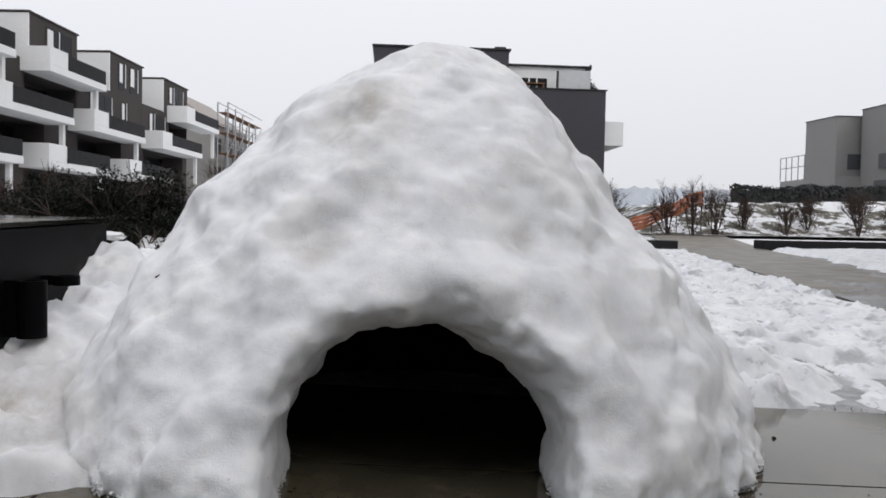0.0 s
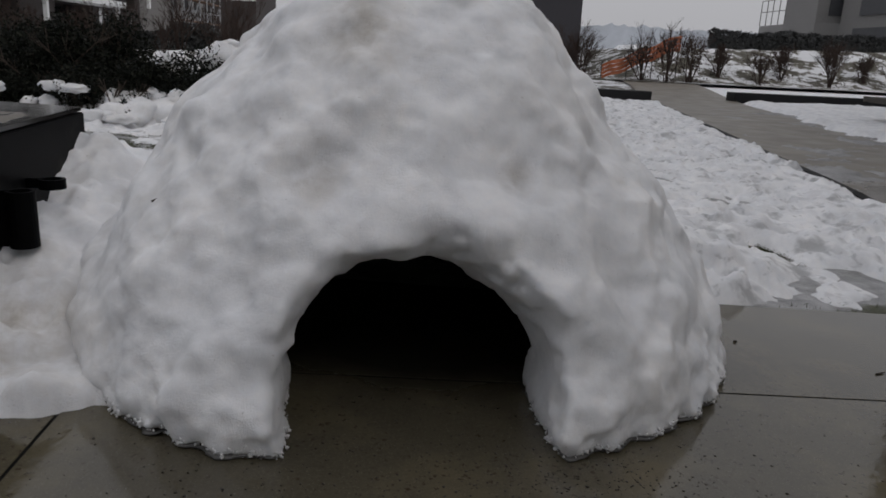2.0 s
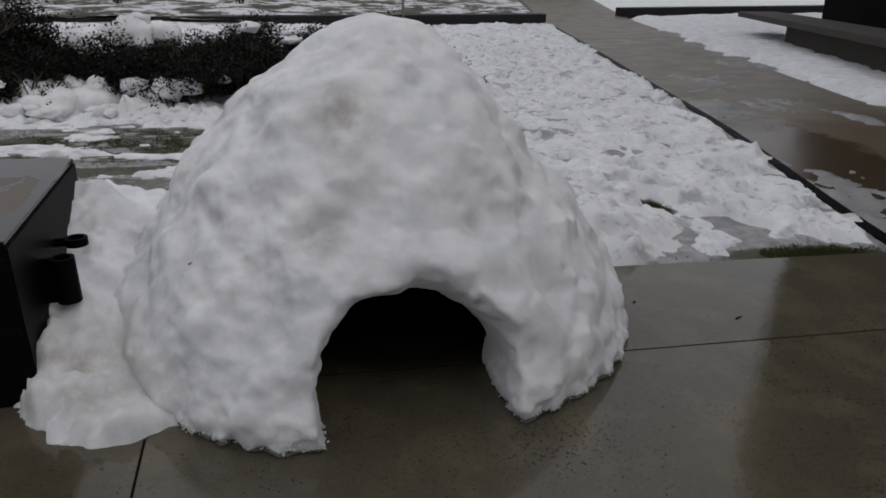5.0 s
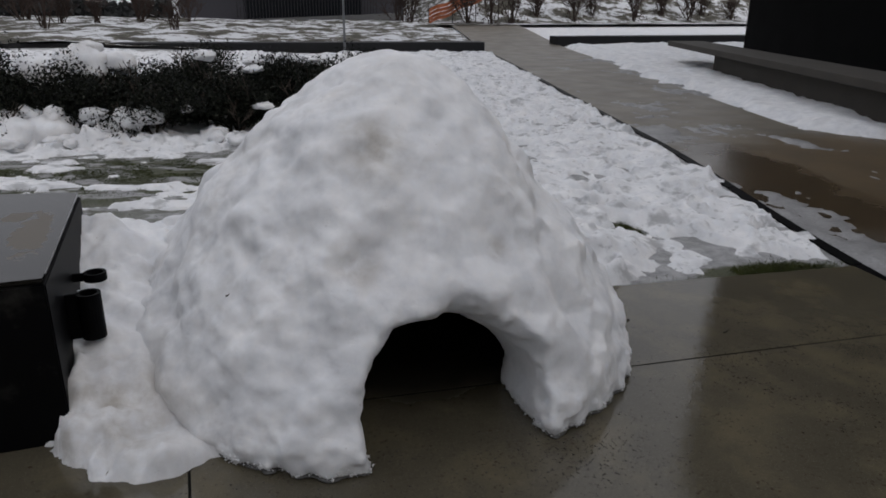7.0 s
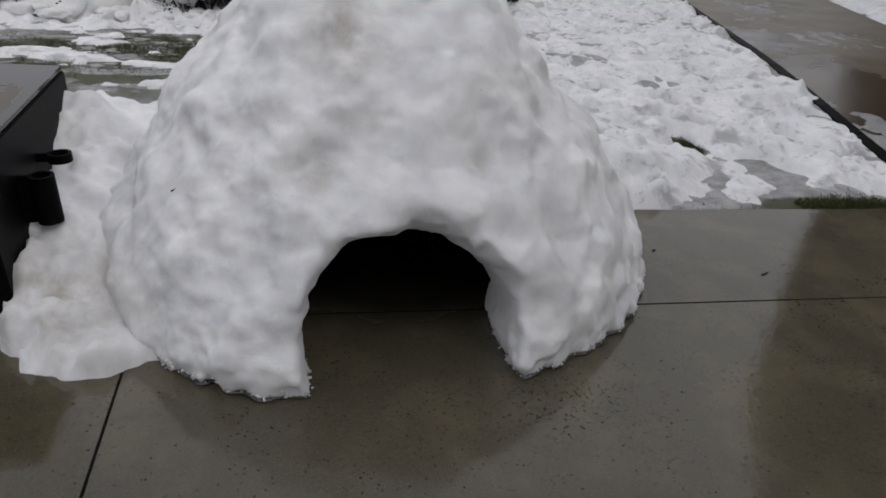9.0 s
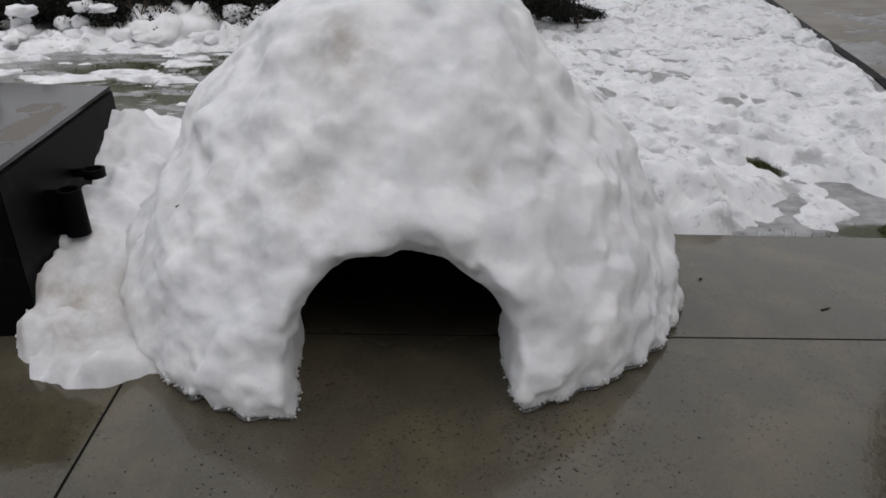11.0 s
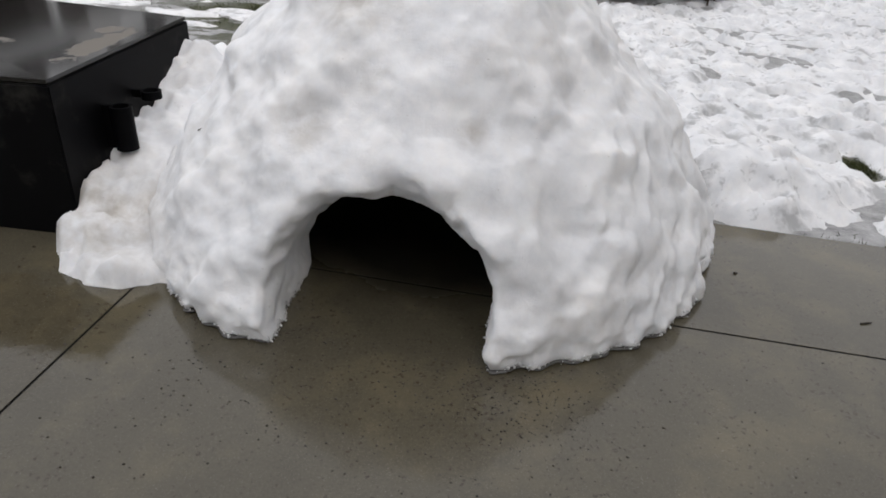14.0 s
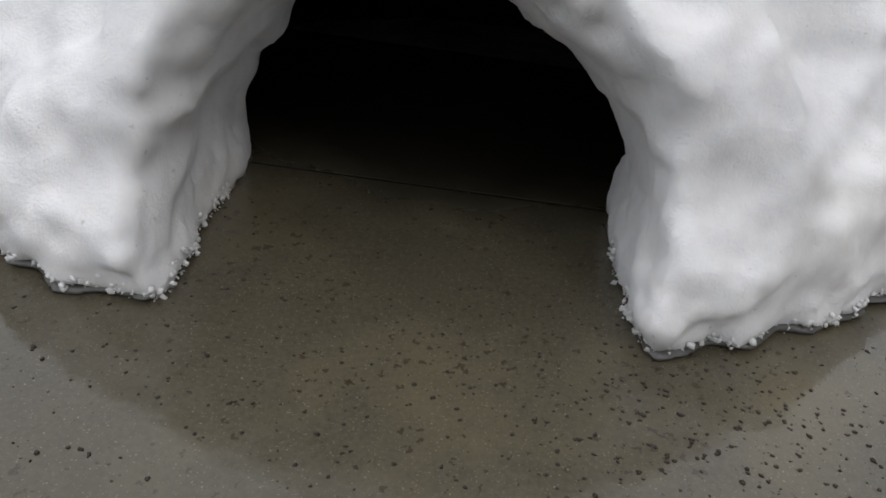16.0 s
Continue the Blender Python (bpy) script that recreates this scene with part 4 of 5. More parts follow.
for cx, cy, cz, sz in ((-1.50, 6.25, 0.66, 0.20), (-1.42, 6.3, 0.80, 0.10), (-1.85, 6.2, 0.56, 0.22), (-2.1, 6.3, 0.55, 0.2), (-1.20, 6.3, 0.66, 0.14), (-1.35, 4.85, 0.36, 0.09), (-1.28, 4.8, 0.25, 0.07), (-1.70, 4.85, 0.22, 0.20), (-1.95, 4.8, 0.22, 0.2)):
    lump(clumps, (cx, cy, cz), (sz * 1.2, sz, sz * 0.8), cx * 7)
for n in range(34):
    x = r.uniform(-3.0, 2.0)
    y = r.uniform(6.5, 8.4)
    s = r.uniform(0.07, 0.2)
    lump(clumps, (x, y, float(lawn_z(x, y)) + r.uniform(0.05, 0.3)), (s * r.uniform(1.0, 1.7), s, s * r.uniform(0.5, 0.9)), r.uniform(0, 90))
tagged(new("shrub_snow", lump_mesh("shrub_snow", clumps, SNOW)), "clumps of wet snow caught in the shrubs", "snow", kind="stuff")
for x, y, h, sz in ((1.4, 6.1, 0.42, 0.45), (1.8, 5.95, 0.24, 0.3)):
    shrub((x, y, float(lawn_z(x, y))), (sz, sz, h), int(x * 40), 2600)

# ---- far buildings ----
BX, BY, BA = -20.4, 40.7, -math.degrees(math.atan2(0.0946, 0.9955))
FRAME = pose(BX, BY, 0, 0, 0, BA)  # x: out from the facade, y: along it


def apartment(s0, floors, tower, balconies, label):
    home = empty("apartment_building", label=label, category="building", group="terraced apartment blocks")
    home.matrix_world = FRAME @ pose(0, s0, 0)
    # the front wall, open where loggias lie under the balconies
    holes = [(z - 2.4, z - 0.05, max(a + 0.4, -4.2), min(b3 - 0.2, 4.85)) for z, a, b3 in balconies]
    part("wall", box((-10, -4.3, -1), (-1.8, 4.95, 9.35)), ANTHRACITE, home)
    levels = sorted([-1.0, 9.35] + [h for hole in holes for h in hole[:2]])
    for z0, z1 in zip(levels[:-1], levels[1:]):
        gap = [h for h in holes if h[0] < (z0 + z1) / 2 < h[1]]
        spans = [(-4.3, gap[0][2]), (gap[0][3], 4.95)] if gap else [(-4.3, 4.95)]
        for y0, y1 in spans:
            part("wall", box((-1.798, y0, z0), (0, y1, z1)), ANTHRACITE, home)
    part("tower", box((-7, 0, 9.35), (0.003, 5.0, 12.0)), ANTHRACITE, home)
    part("end_wall", box((-7, -0.12, 9.36), (-0.01, -0.002, 11.96)), WHITE_WALL, home)
    part("roof_edge", box((-7.1, -0.2, 12.0), (0.1, 5.1, 12.1), 0.02), ANTHRACITE, home)
    for z, a, b3 in balconies:
        bal = part("balcony", box((0.004, a, z), (1.7, b3, z + 0.40), 0.02), WHITE_WALL, home)
        part("parapet", box((0.004, a, z + 0.40), (1.7, a + 1.8, z + 1.35), 0.02), WHITE_WALL, bal)
        part("railing", box((1.62, a + 1.8, z + 0.40), (1.66, b3 - 0.02, z + 1.25), 0.005), RAIL, bal)
        part("railing", box((0.01, b3 - 0.05, z + 0.40), (1.61, b3 - 0.02, z + 1.25), 0.005), RAIL, bal)
        part("column", box((1.1, b3 - 0.6, z - 2.3), (1.35, b3 - 0.35, z - 0.003), 0.01), WHITE_WALL, bal)
        part("loggia", box((-1.797, max(a + 0.4, -4.2) + 0.1, z - 2.35), (-1.75, min(b3 - 0.2, 4.85) - 0.1, z - 0.2)), WINDOW, home, "dark glazing deep in the loggia")
    for z, a, b3 in floors:
        if any(h[0] < z + 1 < h[1] and a < h[3] and b3 > h[2] for h in holes):
            continue
        w = part("window", box((0.012, a, z), (0.03, b3, z + 1.9), 0.005), WINDOW, home)
        n = max(1, round((b3 - a) / 1.1))
        for k in range(n + 1):
            yy = a + (b3 - a) * k / n
            part("frame", box((0.03, yy - 0.04, z + (0.2 if k % 2 else 0.0)), (0.05, yy + 0.04, z + 1.9), 0.005), WHITE_WALL if k % 2 else ANTHRACITE, w)
        part("blind", box((0.031, a + 0.1, z + 0.5), (0.04, a + 0.1 + (b3 - a) / n * 0.45, z + 1.8), 0.003), WHITE_WALL, w, "pale curtain")
    return home


apartment(0, [(9.75, 1.6, 4.3), (7.0, -3.2, 0.5), (7.0, 3.0, 4.4), (4.2, 0.6, 4.0), (1.4, -3.0, 3.0)],
          1, [(8.60, -0.9, 5.4), (5.95, -6.0, 1.6), (3.3, -1.0, 6.0)], "dark grey terraced apartment block with white balconies")
apartment(9.3, [(9.75, 1.2, 2.2), (9.75, 2.9, 4.2), (7.0, -2.8, 0.2), (7.0, 1.6, 2.4), (4.2, 0.6, 3.4), (1.4, -3.0, 3.0)],
          1, [(5.95, -5.4, 1.8), (3.3, -0.6, 7.0)], "dark grey terraced apartment block with french windows and white balconies")
apartment(18.3, [(9.75, 1.0, 4.0), (7.0, -2.8, 0.2), (4.2, 0.6, 3.4), (1.4, -3.0, 3.0)],
          1, [(8.6, 0.6, 8.5), (5.95, -4.2, 4.2)], "dark grey terraced apartment block at the end of the row")

for s in (-9.3, -18.6, -27.9, -37.2):
    apartment(s, [(9.75, 1.2, 4.2), (7.0, -2.8, 0.2), (7.0, 1.6, 3.4), (4.2, 0.6, 3.4), (1.4, -3.0, 3.0)],
              1, [(8.6, -0.9, 5.4), (3.3, -0.6, 6.0)], "dark grey terraced apartment block with white balconies")

mid_block = empty("corner_building", label="plain anthracite apartment block with a white penthouse", category="building")
part("wall", box((0.3, 33.5, -0.5), (10.4, 46, 7.31)), SLATE_WALL, mid_block)
part("upper_wall", box((-1.0, 33.9, 7.31), (5.6, 46, 9.2)), SLATE_WALL, mid_block)
part("penthouse", box((5.6, 34.6, 7.31), (9.7, 46, 8.62)), WHITE_WALL, mid_block)
part("balcony", box((10.4, 34, 4.7), (11.5, 37, 5.9), 0.02), WHITE_WALL, mid_block)

right_block = empty("cubic_house", label="grey cubic house behind the bank", category="building")
part("wall", prism([(31.75, 48.1), (31.45, 51.43), (38, 51.6), (38, 47.9)], 4.6, 8.9), GREY_WALL, right_block)
part("wing", prism([(33.30, 47.6), (33.42, 41.0), (50, 40.2), (50, 47.4)], 4.6, 9.3), GREY_WALL, right_block)
part("base", prism([(31.7, 55.3), (31.40, 51.43), (31.70, 48.05), (33.25, 47.55), (33.36, 40.95), (50, 40.1), (50, 58)], 0, 4.6), GREY_WALL, right_block)

# an unseen wall added behind the terrace to hold sky light off the igloo
unseen_back_wall = part("unseen_back_wall", box((-14, -6.8, -0.3), (9, -6.4, 5.6), 0.02), WHITE_WALL)
tagged(unseen_back_wall, "plain unseen wall added behind the terrace to block sky light", "wall", kind="structure")

# ---- details of the corner building ----
GLASS_RAIL = plain("frosted_glass_rail", (0.45, 0.47, 0.48), 0.3, 0, 0.5, 0.08, 4, 0.0)
DARK_METAL = plain("dark_metal", (0.02, 0.02, 0.022), 0.5, 0.0, 2, 0.2, 20, 0.05, shine=0.3)
WOOD = plain("brown_garden_furniture", (0.16, 0.08, 0.04), 0.7, 0, 3, 0.3, 30, 0.1)
part("parapet_cap", box((0.25, 33.44, 7.31), (10.46, 33.8, 7.37), 0.01), DARK_METAL, mid_block)
part("penthouse_roof", box((5.5, 34.4, 8.62), (9.85, 46.1, 8.70), 0.01), DARK_METAL, mid_block)
part("upper_roof", box((-1.1, 33.8, 9.2), (5.7, 46.1, 9.28), 0.01), DARK_METAL, mid_block)
part("chimney", box((4.95, 34.2, 9.28), (5.5, 34.9, 9.46), 0.02), DARK_METAL, mid_block)
w = part("window", box((6.35, 34.57, 7.36), (7.7, 34.6, 8.05), 0.004), WINDOW, mid_block)
for x in (6.35, 6.75, 7.15, 7.7):
    part("frame", box((x - 0.03, 34.54, 7.36), (x + 0.03, 34.57, 8.05), 0.004), WHITE_WALL, w)
part("glass_rail", box((7.95, 33.66, 7.37), (9.65, 33.68, 8.3), 0.002), GLASS_RAIL, mid_block)
part("rail_post", box((7.95, 33.62, 7.37), (8.05, 33.7, 8.25), 0.004), DARK_METAL, mid_block)
part("roof_lip", box((9.62, 33.6, 8.35), (9.68, 34.6, 8.6), 0.004), DARK_METAL, mid_block)
part("bay", box((10.403, 36.0, 4.2), (10.9, 36.4, 4.69), 0.02), WHITE_WALL, mid_block)
terrace_plant = empty("potted_shrub", (9.55, 34.1, 7.32), label="dark clipped shrub on the roof terrace", category="shrub")
v, q = leaf_cloud(900, (0.55, 0.4, 0.75), 0.06, 91, 0.5, 0.2)
child("crown", mesh_of("crown", v, q, LEAF), terrace_plant)
part("pot", box((-0.3, -0.2, 0.0), (0.3, 0.2, 0.28), 0.03), DARK_METAL, terrace_plant)
chair = empty("terrace_table", (6.9, 34.1, 7.32), label="brown wooden table on the roof terrace", category="table")
part("tabletop", box((-0.5, -0.3, 0.30), (0.5, 0.3, 0.36), 0.01), WOOD, chair)
for a in (-0.45, 0.45):
    part("leg", box((a - 0.04, -0.25, 0.0), (a + 0.04, 0.25, 0.30), 0.005), WOOD, chair)

# the railing and ramp in front of it
ramp_wall = part("ramp_wall", prism([(0.4, 32.3), (9.9, 32.3), (9.9, 32.6), (0.4, 32.6)], 0.0, lambda x, y: 0.32 + 0.04 * x), plain("grey_ramp_wall", (0.13, 0.13, 0.13), 0.85, 0, 1, 0.15, 12, 0.1))
tagged(ramp_wall, "grey concrete wall of a rising ramp", "wall")
railing = empty("ramp_railing", label="dark railing of upright bars along the ramp", category="railing")
for n in range(46):
    x = 2.4 + n * 0.14
    z = 0.32 + 0.04 * x
    part("bar", box((x, 32.42, z), (x + 0.035, 32.46, z + 1.15)), DARK_METAL, railing)
part("top_rail", prism([(2.3, 32.40), (8.85, 32.40), (8.85, 32.48), (2.3, 32.48)], lambda x, y: 1.47 + 0.04 * x, lambda x, y: 1.53 + 0.04 * x), DARK_METAL, railing)
part("backing", box((2.9, 33.44, 0.4), (8.3, 33.495, 2.3)), WINDOW, mid_block, "dark glazed entrance front")

# ---- the cubic house ----
FAR_GLASS = plain("grey_far_glazing", (0.07, 0.072, 0.078), 0.35, 0, 0.5, 0.2, 4, 0.0, shine=0.3)
part("window", box((32.6, 48.0, 5.1), (33.7, 48.04, 6.2)), FAR_GLASS, right_block)
for y0, y1, z0, z1 in ((42.0, 45.6, 5.0, 6.0), (41.6, 46.0, 3.1, 4.2)):
    part("window", box((33.20, y0, z0), (33.30, y1, z1)), FAR_GLASS, right_block)
for y0, y1 in ((50.0, 51.2), (53.2, 54.2)):
    part("window", box((31.38, y0, 3.4), (31.45, y1, 4.1)), FAR_GLASS, right_block)
part("roof_edge", prism([(31.70, 48.05), (31.40, 51.48), (38, 51.65), (38, 47.85)], 8.9, 8.95), DARK_METAL, right_block)
part("roof_edge", prism([(33.25, 47.65), (33.37, 40.95), (50, 40.15), (50, 47.45)], 9.3, 9.35), DARK_METAL, right_block)
for z in (5.6, 6.45):
    part("terrace_rail", box((31.60, 51.7, z), (31.65, 55.2, z + 0.05)), GREY_WALL, right_block)
for y in (51.75, 52.6, 53.5, 54.3, 55.15):
    part("post", box((31.60, y, 4.602), (31.65, y + 0.05, 6.45)), GREY_WALL, right_block)

# hedge on top of the bank
HEDGE = plain("dark_hedge_leaves", (0.050, 0.052, 0.052), 0.8, 0, 1, 0.5, 8, 0.2, shine=0.2)
for k in range(9):
    x0 = 19.0 + k * 4.2
    y0 = 36.2 + 0.12 * (x0 - 10)
    z0 = float(bank_z(np.array(x0), np.array(y0))) - 0.12
    hb = empty("hedge", (x0, y0, z0), label="clipped dark winter hedge along the top of the bank", category="hedge", group="hedge on the bank")
    r2 = np.random.default_rng(k)
    n = 4200
    c = r2.random((n, 3)) * [4.4, 0.9, 1.25] + [-0.1, -0.45, -0.05]
    c[:, 2] += 0.12 * lattice.fbm(c[:, 0] + k * 4, c[:, 1], 0.0, 2)
    u = r2.normal(size=(n, 3)) * 0.06
    w2 = r2.normal(size=(n, 3)) * 0.045
    child("leafage", mesh_of("leafage", np.stack([c - u, c + w2, c + u, c - w2], 1).reshape(-1, 3), np.arange(4 * n).reshape(-1, 4), HEDGE), hb)
    part("core", box((-0.05, -0.3, -0.1), (4.2, 0.3, 1.0), 0.1), HEDGE, hb)

# bare bushes on and before the bank
TWIG = plain("bare_twigs", (0.055, 0.04, 0.034), 0.9, 0, 3, 0.3, 20, 0.2, shine=0.15)
rb = random.Random(8)
for k, (x, y, h) in enumerate([(12.4, 27.6, 2.6), (11.6, 28.2, 2.2), (13.6, 28.0, 2.3), (9.3, 29.0, 2.2), (8.9, 29.5, 2.6), (15.6, 29.5, 1.3), (17.3, 29.0, 1.7), (19.0, 30.2, 1.5),
                               (21.0, 29.6, 2.2), (23.2, 30.5, 1.5), (24.6, 30.0, 1.9), (26.2, 31.0, 2.0), (28.0, 30.8, 1.4), (16.4, 31.0, 1.0), (20.0, 31.8, 1.0), (22.5, 32.0, 1.1)]):
    z = float(bank_z(np.array(x), np.array(y))) - 0.05
    bush = empty("bare_bush", (x, y, z), label="leafless dark bush with thin upright twigs", category="bush", group="bare bushes on the bank")
    part("branch", twig_bm(h * 1.05, 0.24, 200 + k, 11, 0.022, 3), TWIG, bush)
    v, q = leaf_cloud(260, (h * 0.33, h * 0.33, h * 0.85), 0.05, 300 + k, 0.4, 0.1)
    tagged(child("dead_leaf", mesh_of("dead_leaf", v, q, TWIG), bush), kind="stuff")
for k, (x, y, h) in enumerate([(-6.5, 24, 1.6), (-5.0, 26, 2.2), (-3.6, 23.5, 1.4), (-9.0, 25, 1.8), (-1.4, 25.5, 1.3), (-11.5, 24.0, 2.0), (-8.0, 23, 1.2), (0.2, 26.5, 1.5)]):
    bush = empty("bare_bush", (x, y, float(ground_z(np.array(x), np.array(y)))), label="small leafless bush standing in snow", category="bush", group="bare bushes beyond the low wall")
    part("branch", twig_bm(h, 0.35, 400 + k, 8, 0.02, 3), TWIG, bush)

# orange safety netting and the house beyond
NET = plain("orange_safety_net", (0.45, 0.13, 0.05), 0.6, 0, 2, 0.2, 12, 0.1)
fence = empty("safety_fence", label="sagging orange plastic safety fence on a building site", category="fence")
bm = bmesh.new()
for k in range(24):
    x0, x1 = 10.1 + k * 0.14, 10.1 + (k + 1) * 0.14
    zz = lambda x: 0.40 + 0.42 * (x - 10.1) + 0.05 * math.sin(x * 5)
    for j in range(4):
        a = 0.16 * j
        bm.faces.new([bm.verts.new(p) for p in ((x0, 28.9 + 0.05 * math.sin(k), zz(x0) + a - 0.1), (x1, 28.9 + 0.05 * math.sin(k + 1), zz(x1) + a - 0.1), (x1, 28.92, zz(x1) + a + 0.03), (x0, 28.92, zz(x0) + a + 0.03))])
part("net", bm, NET, fence)
for k in range(4):
    x = 10.1 + k * 1.1
    part("post", add_tube(bmesh.new(), (x, 28.95, 0.2), (x, 28.95, 1.1 + 0.42 * (x - 10.1)), 0.02), DARK_METAL, fence)


far_house = empty("far_house", label="small white house with a snowy gable roof in the valley", category="house")
bm = bmesh.new()
part("wall", box((26.2, 70, -6), (30.8, 78, 1.2)), WHITE_WALL, far_house)
vs = [bm.verts.new(p) for p in ((25.8, 69.6, 1.1), (31.2, 69.6, 1.1), (31.2, 78.4, 1.1), (25.8, 78.4, 1.1), (28.5, 69.6, 3.3), (28.5, 78.4, 3.3))]
for f in ((0, 4, 5, 3), (1, 2, 5, 4), (0, 1, 4), (2, 3, 5), (0, 3, 2, 1)):
    bm.faces.new([vs[i] for i in f])
part("roof", bm, SLUSH, far_house)
part("dormer", box((27.0, 69.5, 0.6), (28.1, 69.9, 1.6), 0.02), ANTHRACITE, far_house)

# scaffolded house and the last house of the row
BEIGE = plain("pale_render", (0.28, 0.27, 0.26), 0.9, 0, 0.5, 0.08, 6, 0.1)
site_house = empty("house_under_scaffold", label="pale house shell with a bare gable roof behind scaffolding", category="house")
site_house.matrix_world = FRAME @ pose(0, 30.5, 0)
part("wall", box((-9, 0, -1), (-0.4, 12, 10.2)), BEIGE, site_house)
bm = bmesh.new()
vs = [bm.verts.new(p) for p in ((-9.2, -0.2, 10.2), (-0.2, -0.2, 10.2), (-0.2, 12.2, 10.2), (-9.2, 12.2, 10.2), (-4.7, -0.2, 13.6), (-4.7, 12.2, 13.6))]
for f in ((0, 4, 5, 3), (1, 2, 5, 4), (0, 1, 4), (2, 3, 5), (0, 3, 2, 1)):
    bm.faces.new([vs[i] for i in f])
part("roof", bm, plain("roof_battens", (0.33, 0.30, 0.28), 0.9), site_house)
for z in (1.5, 4.4, 7.3):
    for y in (1.5, 5.0, 8.5):
        part("window", box((-0.4, y, z), (-0.37, y + 1.6, z + 1.6)), WINDOW, site_house)
STEEL = plain("scaffold_steel", (0.30, 0.31, 0.32), 0.5, 0.3, 3, 0.2, 20, 0.05)
scaffold = empty("scaffold", label="grey tube scaffolding against the house front", category="scaffold")
scaffold.matrix_world = FRAME @ pose(0, 30.5, 0)
for k in range(6):
    for x in (0.3, 1.3):
        part("standard", add_tube(bmesh.new(), (x, k * 2.4, -1), (x, k * 2.4, 12.2 - 0.3 * k), 0.075, None, 6), STEEL, scaffold)
for z in (1.2, 3.2, 5.2, 7.2, 9.2, 11.2):
    part("deck", box((0.3, 0, z), (1.3, 12, z + 0.06)), WOOD, scaffold)
    for x in (0.3, 1.3):
        part("ledger", add_tube(bmesh.new(), (x, 0, z + 1.0), (x, 12, z + 1.0), 0.045, None, 6), STEEL, scaffold)
for k in range(20):
    z = 1.2 + 2.0 * (k % 5)
    k = (k * 3 + k // 5) % 5
    part("brace", add_tube(bmesh.new(), (1.33, (k % 5) * 2.4, z), (1.33, (k % 5) * 2.4 + 2.4, z + 2.0), 0.04, None, 6), STEEL, scaffold)
end_house = empty("end_house", label="pale flat-roofed house beyond the scaffolding", category="house")
end_house.matrix_world = FRAME @ pose(3.0, 52, 0)
part("wall", box((-8, 0, -1), (0, 12, 10.0)), ANTHRACITE, end_house)
part("end_wall", box((-8, -0.1, 6.5), (0.05, -0.003, 10.1)), WHITE_WALL, end_house)
part("end_wall", box((0.003, 0, 7.5), (0.06, 5, 10.1)), BEIGE, end_house)

# wooded ridge far off, its haze put into the pale blue-grey colour
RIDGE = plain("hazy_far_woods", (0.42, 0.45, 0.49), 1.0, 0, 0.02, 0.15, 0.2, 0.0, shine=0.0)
bm = bmesh.new()
prev = None
for k in range(340):
    x = -250 + k * 3.2
    top = 31 + 5 * noise.fractal(Vector((x * 0.01, 0, 0)), 0.6, 2.0, 4) + 2.2 * noise.noise(Vector((x * 0.3, 3, 0))) + 1.2 * noise.noise(Vector((x * 0.9, 7, 0)))
    now = (bm.verts.new((x, 520, -30)), bm.verts.new((x, 524, top)), bm.verts.new((x, 640, -30)))
    if prev:
        bm.faces.new((prev[0], now[0], now[1], prev[1]))
        bm.faces.new((prev[1], now[1], now[2], prev[2]))
    prev = now
tagged(part("backdrop", bm, RIDGE), "wooded ridge with winter haze put into its pale colour", "backdrop", kind="structure")

# small litter on the ground
PEBBLE = plain("dark_grit", (0.028, 0.021, 0.014), 0.8, 0, 20, 0.3, 90, 0.2)
rg = np.random.default_rng(21)
near = np.concatenate([rg.normal(size=(1500, 2)) * [0.42, 0.20] + [0.05, -0.15], rg.normal(size=(500, 2)) * [0.14, 0.09] + [0.36, -0.12], rg.random((1300, 2)) * [3.6, 1.7] + [-1.7, -1.1]])
grain = 0.0007 + 0.0026 * rg.random(len(near)) ** 2.5
tagged(scatter("grit", np.column_stack([near, terrace_z(near[:, 0], near[:, 1]) + grain * 0.2]), grain, PEBBLE, 22, 0.5, 0.5), "fine dark grit scattered on the wet slabs", "grit", kind="stuff")
for name, a, b3, rad, label in (("twig", (1.385, 0.46, 0.003), (1.42, 0.472, 0.004), 0.004, "small dark twig lying on the wet slab"),
                                ("stone", (1.052, 0.68, 0.004), (1.062, 0.686, 0.004), 0.006, "tiny dark stone on the wet slab"),
                                ("twig", (-0.632, 0.355, 0.447), (-0.618, 0.352, 0.455), 0.003, "tiny dark twig stuck in the igloo")):
    off = Vector((0, 0, float(terrace_z(a[0], a[1])) if a[2] < 0.1 else 0))
    tagged(part(name, add_tube(bmesh.new(), Vector(a) + off, Vector(b3) + off, rad, rad * 0.5, 6), PEBBLE), label, name)

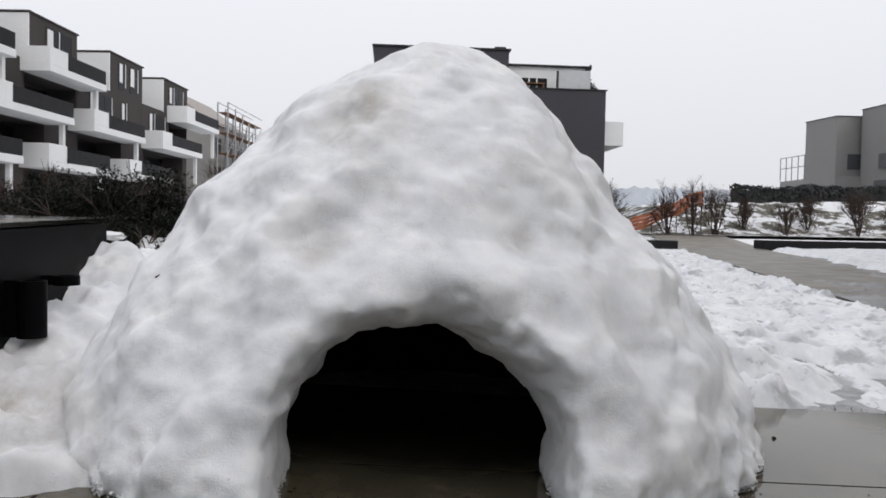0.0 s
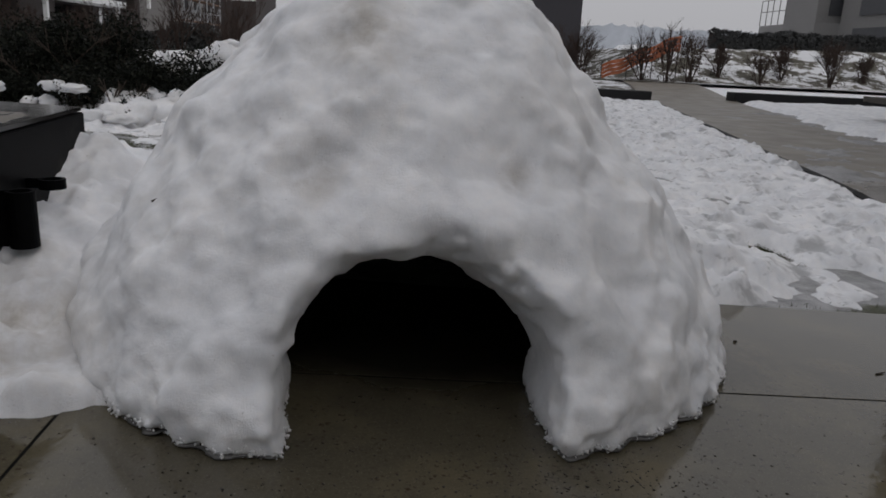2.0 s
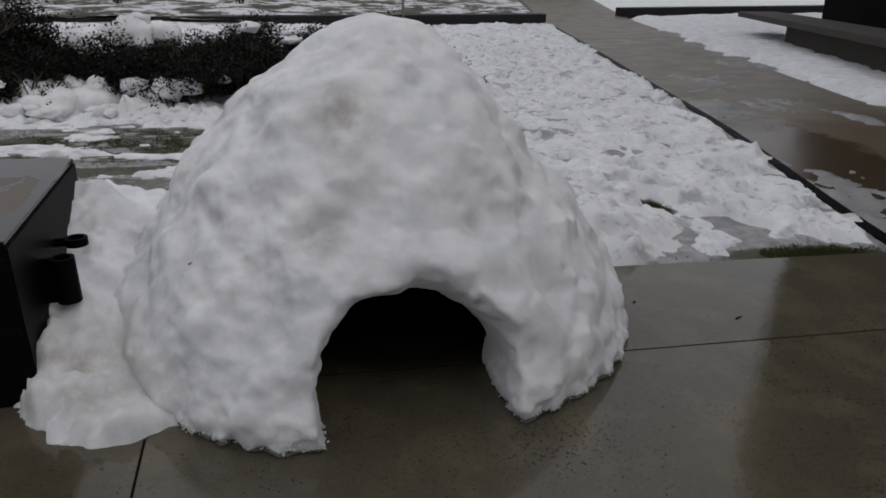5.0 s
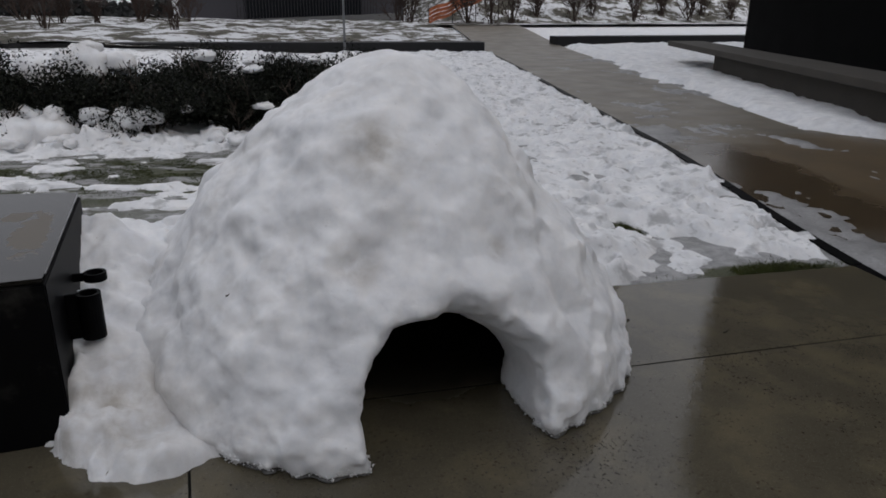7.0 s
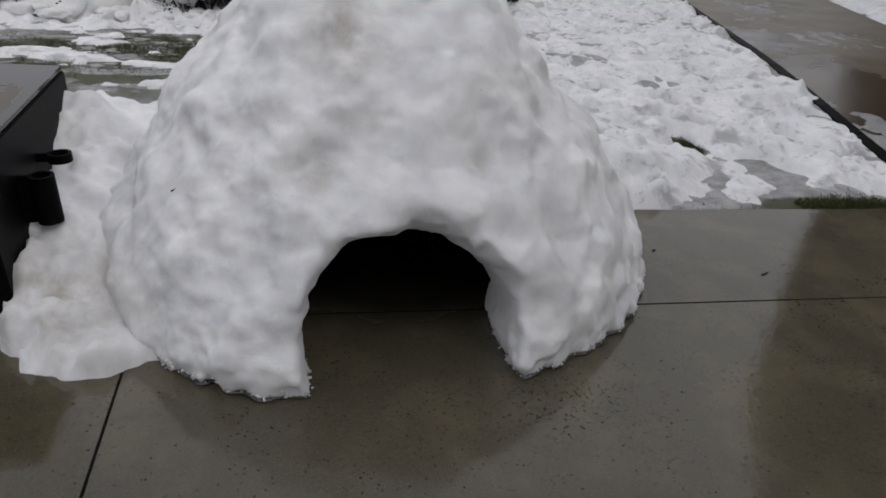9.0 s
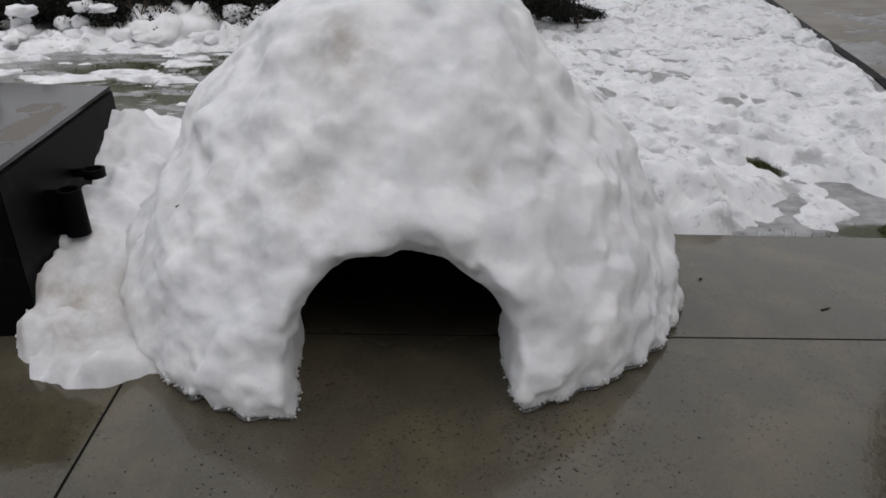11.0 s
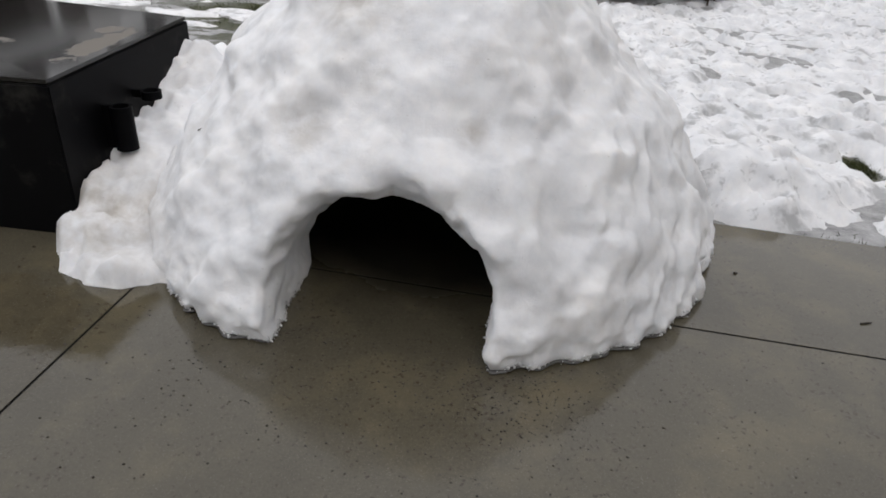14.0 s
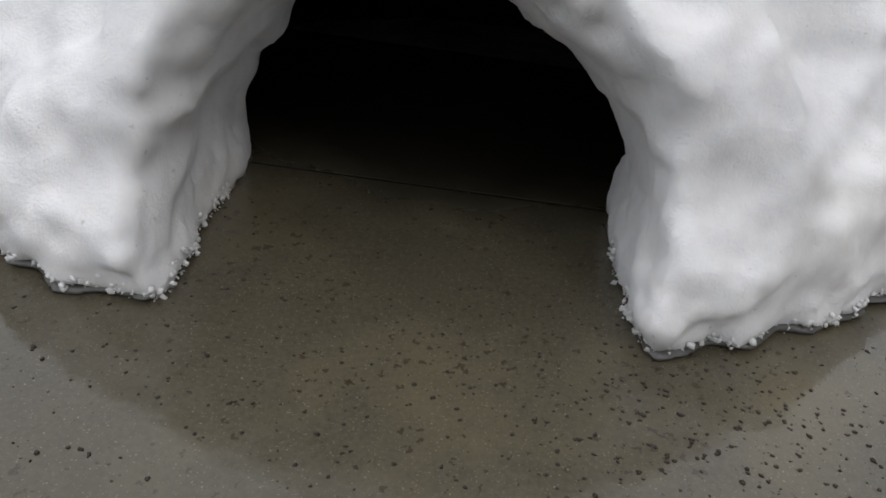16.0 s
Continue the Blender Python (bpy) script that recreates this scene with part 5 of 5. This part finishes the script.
# grass standing in the bare patches
BLADE = plain("olive_grass_blades", (0.042, 0.050, 0.012), 0.7, 0, 8, 0.6, 60, 0.1, shine=0.2)
rn = np.random.default_rng(77)
spots = [(2.20, 1.06, 0.42, 0.10, 5200), (1.86, 1.88, 0.07, 0.12, 700), (-1.5, 3.7, 0.8, 0.5, 9000), (-0.75, 3.7, 0.7, 0.5, 9000), (0.95, 3.3, 0.12, 0.06, 160)]
gv = []
for cx, cy, sx2, sy2, n in spots:
    p = rn.normal(size=(n, 2)) * [sx2 * 0.6, sy2 * 0.6] + [cx, cy]
    p = p[(lattice.fbm(p[:, 0] * 7, p[:, 1] * 9, 3.3, 2) > -0.15) & (p[:, 1] > edge_y(p[:, 0]) - 0.01)]
    if cx < 0:
        p = p[snow_depth(p[:, 0].copy(), p[:, 1].copy()) < 0.004]
    z = lawn_z(p[:, 0], p[:, 1]) - 0.016
    a = rn.random(len(p)) * 6.28
    w3 = np.stack([np.cos(a), np.sin(a), 0 * a], 1) * 0.0022
    lean = rn.normal(size=(len(p), 3)) * [0.014, 0.014, 0.0] + np.stack([0 * a, 0 * a, 0.008 + (0.018 if cx > 0 else 0.009) * rn.random(len(p))], 1)
    base = np.stack([p[:, 0], p[:, 1], z], 1)
    gv.append(np.stack([base - w3, base + w3, base + lean], 1))
gv = np.concatenate(gv)
tagged(new("grass", mesh_of("grass", gv.reshape(-1, 3), np.arange(len(gv) * 3).reshape(-1, 3), BLADE)), "short wet olive grass in the bare patches", "grass", kind="stuff")

# rough snowy grass behind the low wall, and the hedge beyond
bed = tagged(new("verge", sheet("verge", np.arange(-16, 9.2, 0.25), np.arange(16.6, 32.2, 0.25),
             lambda x, y: ground_z(x, y) + 0.16 + 0.06 * lattice.fbm(x * 1.5, y * 1.5, 4.4, 3), BANK, lambda x, y: (x < gutter_x(y) - 0.3) & (y > 18.2 - 0.155 * (x + 9)))),
             "rough grass half covered in thin snow", "grass", kind="structure")
for k in range(6):
    hb = empty("hedge", (-19.0 + k * 3.1, 31.0, 0.45), label="dark winter hedge beyond the snowy grass", category="hedge", group="hedge beyond the grass")
    r2 = np.random.default_rng(40 + k)
    n = 3000
    c = r2.random((n, 3)) * [3.3, 0.9, 1.5] + [-0.1, -0.45, -0.05]
    c[:, 2] *= 0.7 + 0.35 * lattice.fbm(c[:, 0] * 0.8 + k * 4, c[:, 1], 0.0, 2)
    u = r2.normal(size=(n, 3)) * 0.06
    w2 = r2.normal(size=(n, 3)) * 0.045
    tagged(child("leafage", mesh_of("leafage", np.stack([c - u, c + w2, c + u, c - w2], 1).reshape(-1, 3), np.arange(4 * n).reshape(-1, 4), HEDGE), hb), kind="stuff")
for k in range(12):
    x, y, h = -13 + k * 1.15, 24.5 + 3.0 * math.sin(k * 2.1), 1.7 + 0.6 * math.sin(k * 3.3)
    bush = empty("bare_bush", (x, y, float(ground_z(np.array(x), np.array(y))) + 0.1), label="slender leafless bush on the snowy grass", category="bush", group="bare bushes beyond the low wall")
    part("branch", twig_bm(h * 1.1, 0.3, 500 + k, 10, 0.02, 3), TWIG, bush)
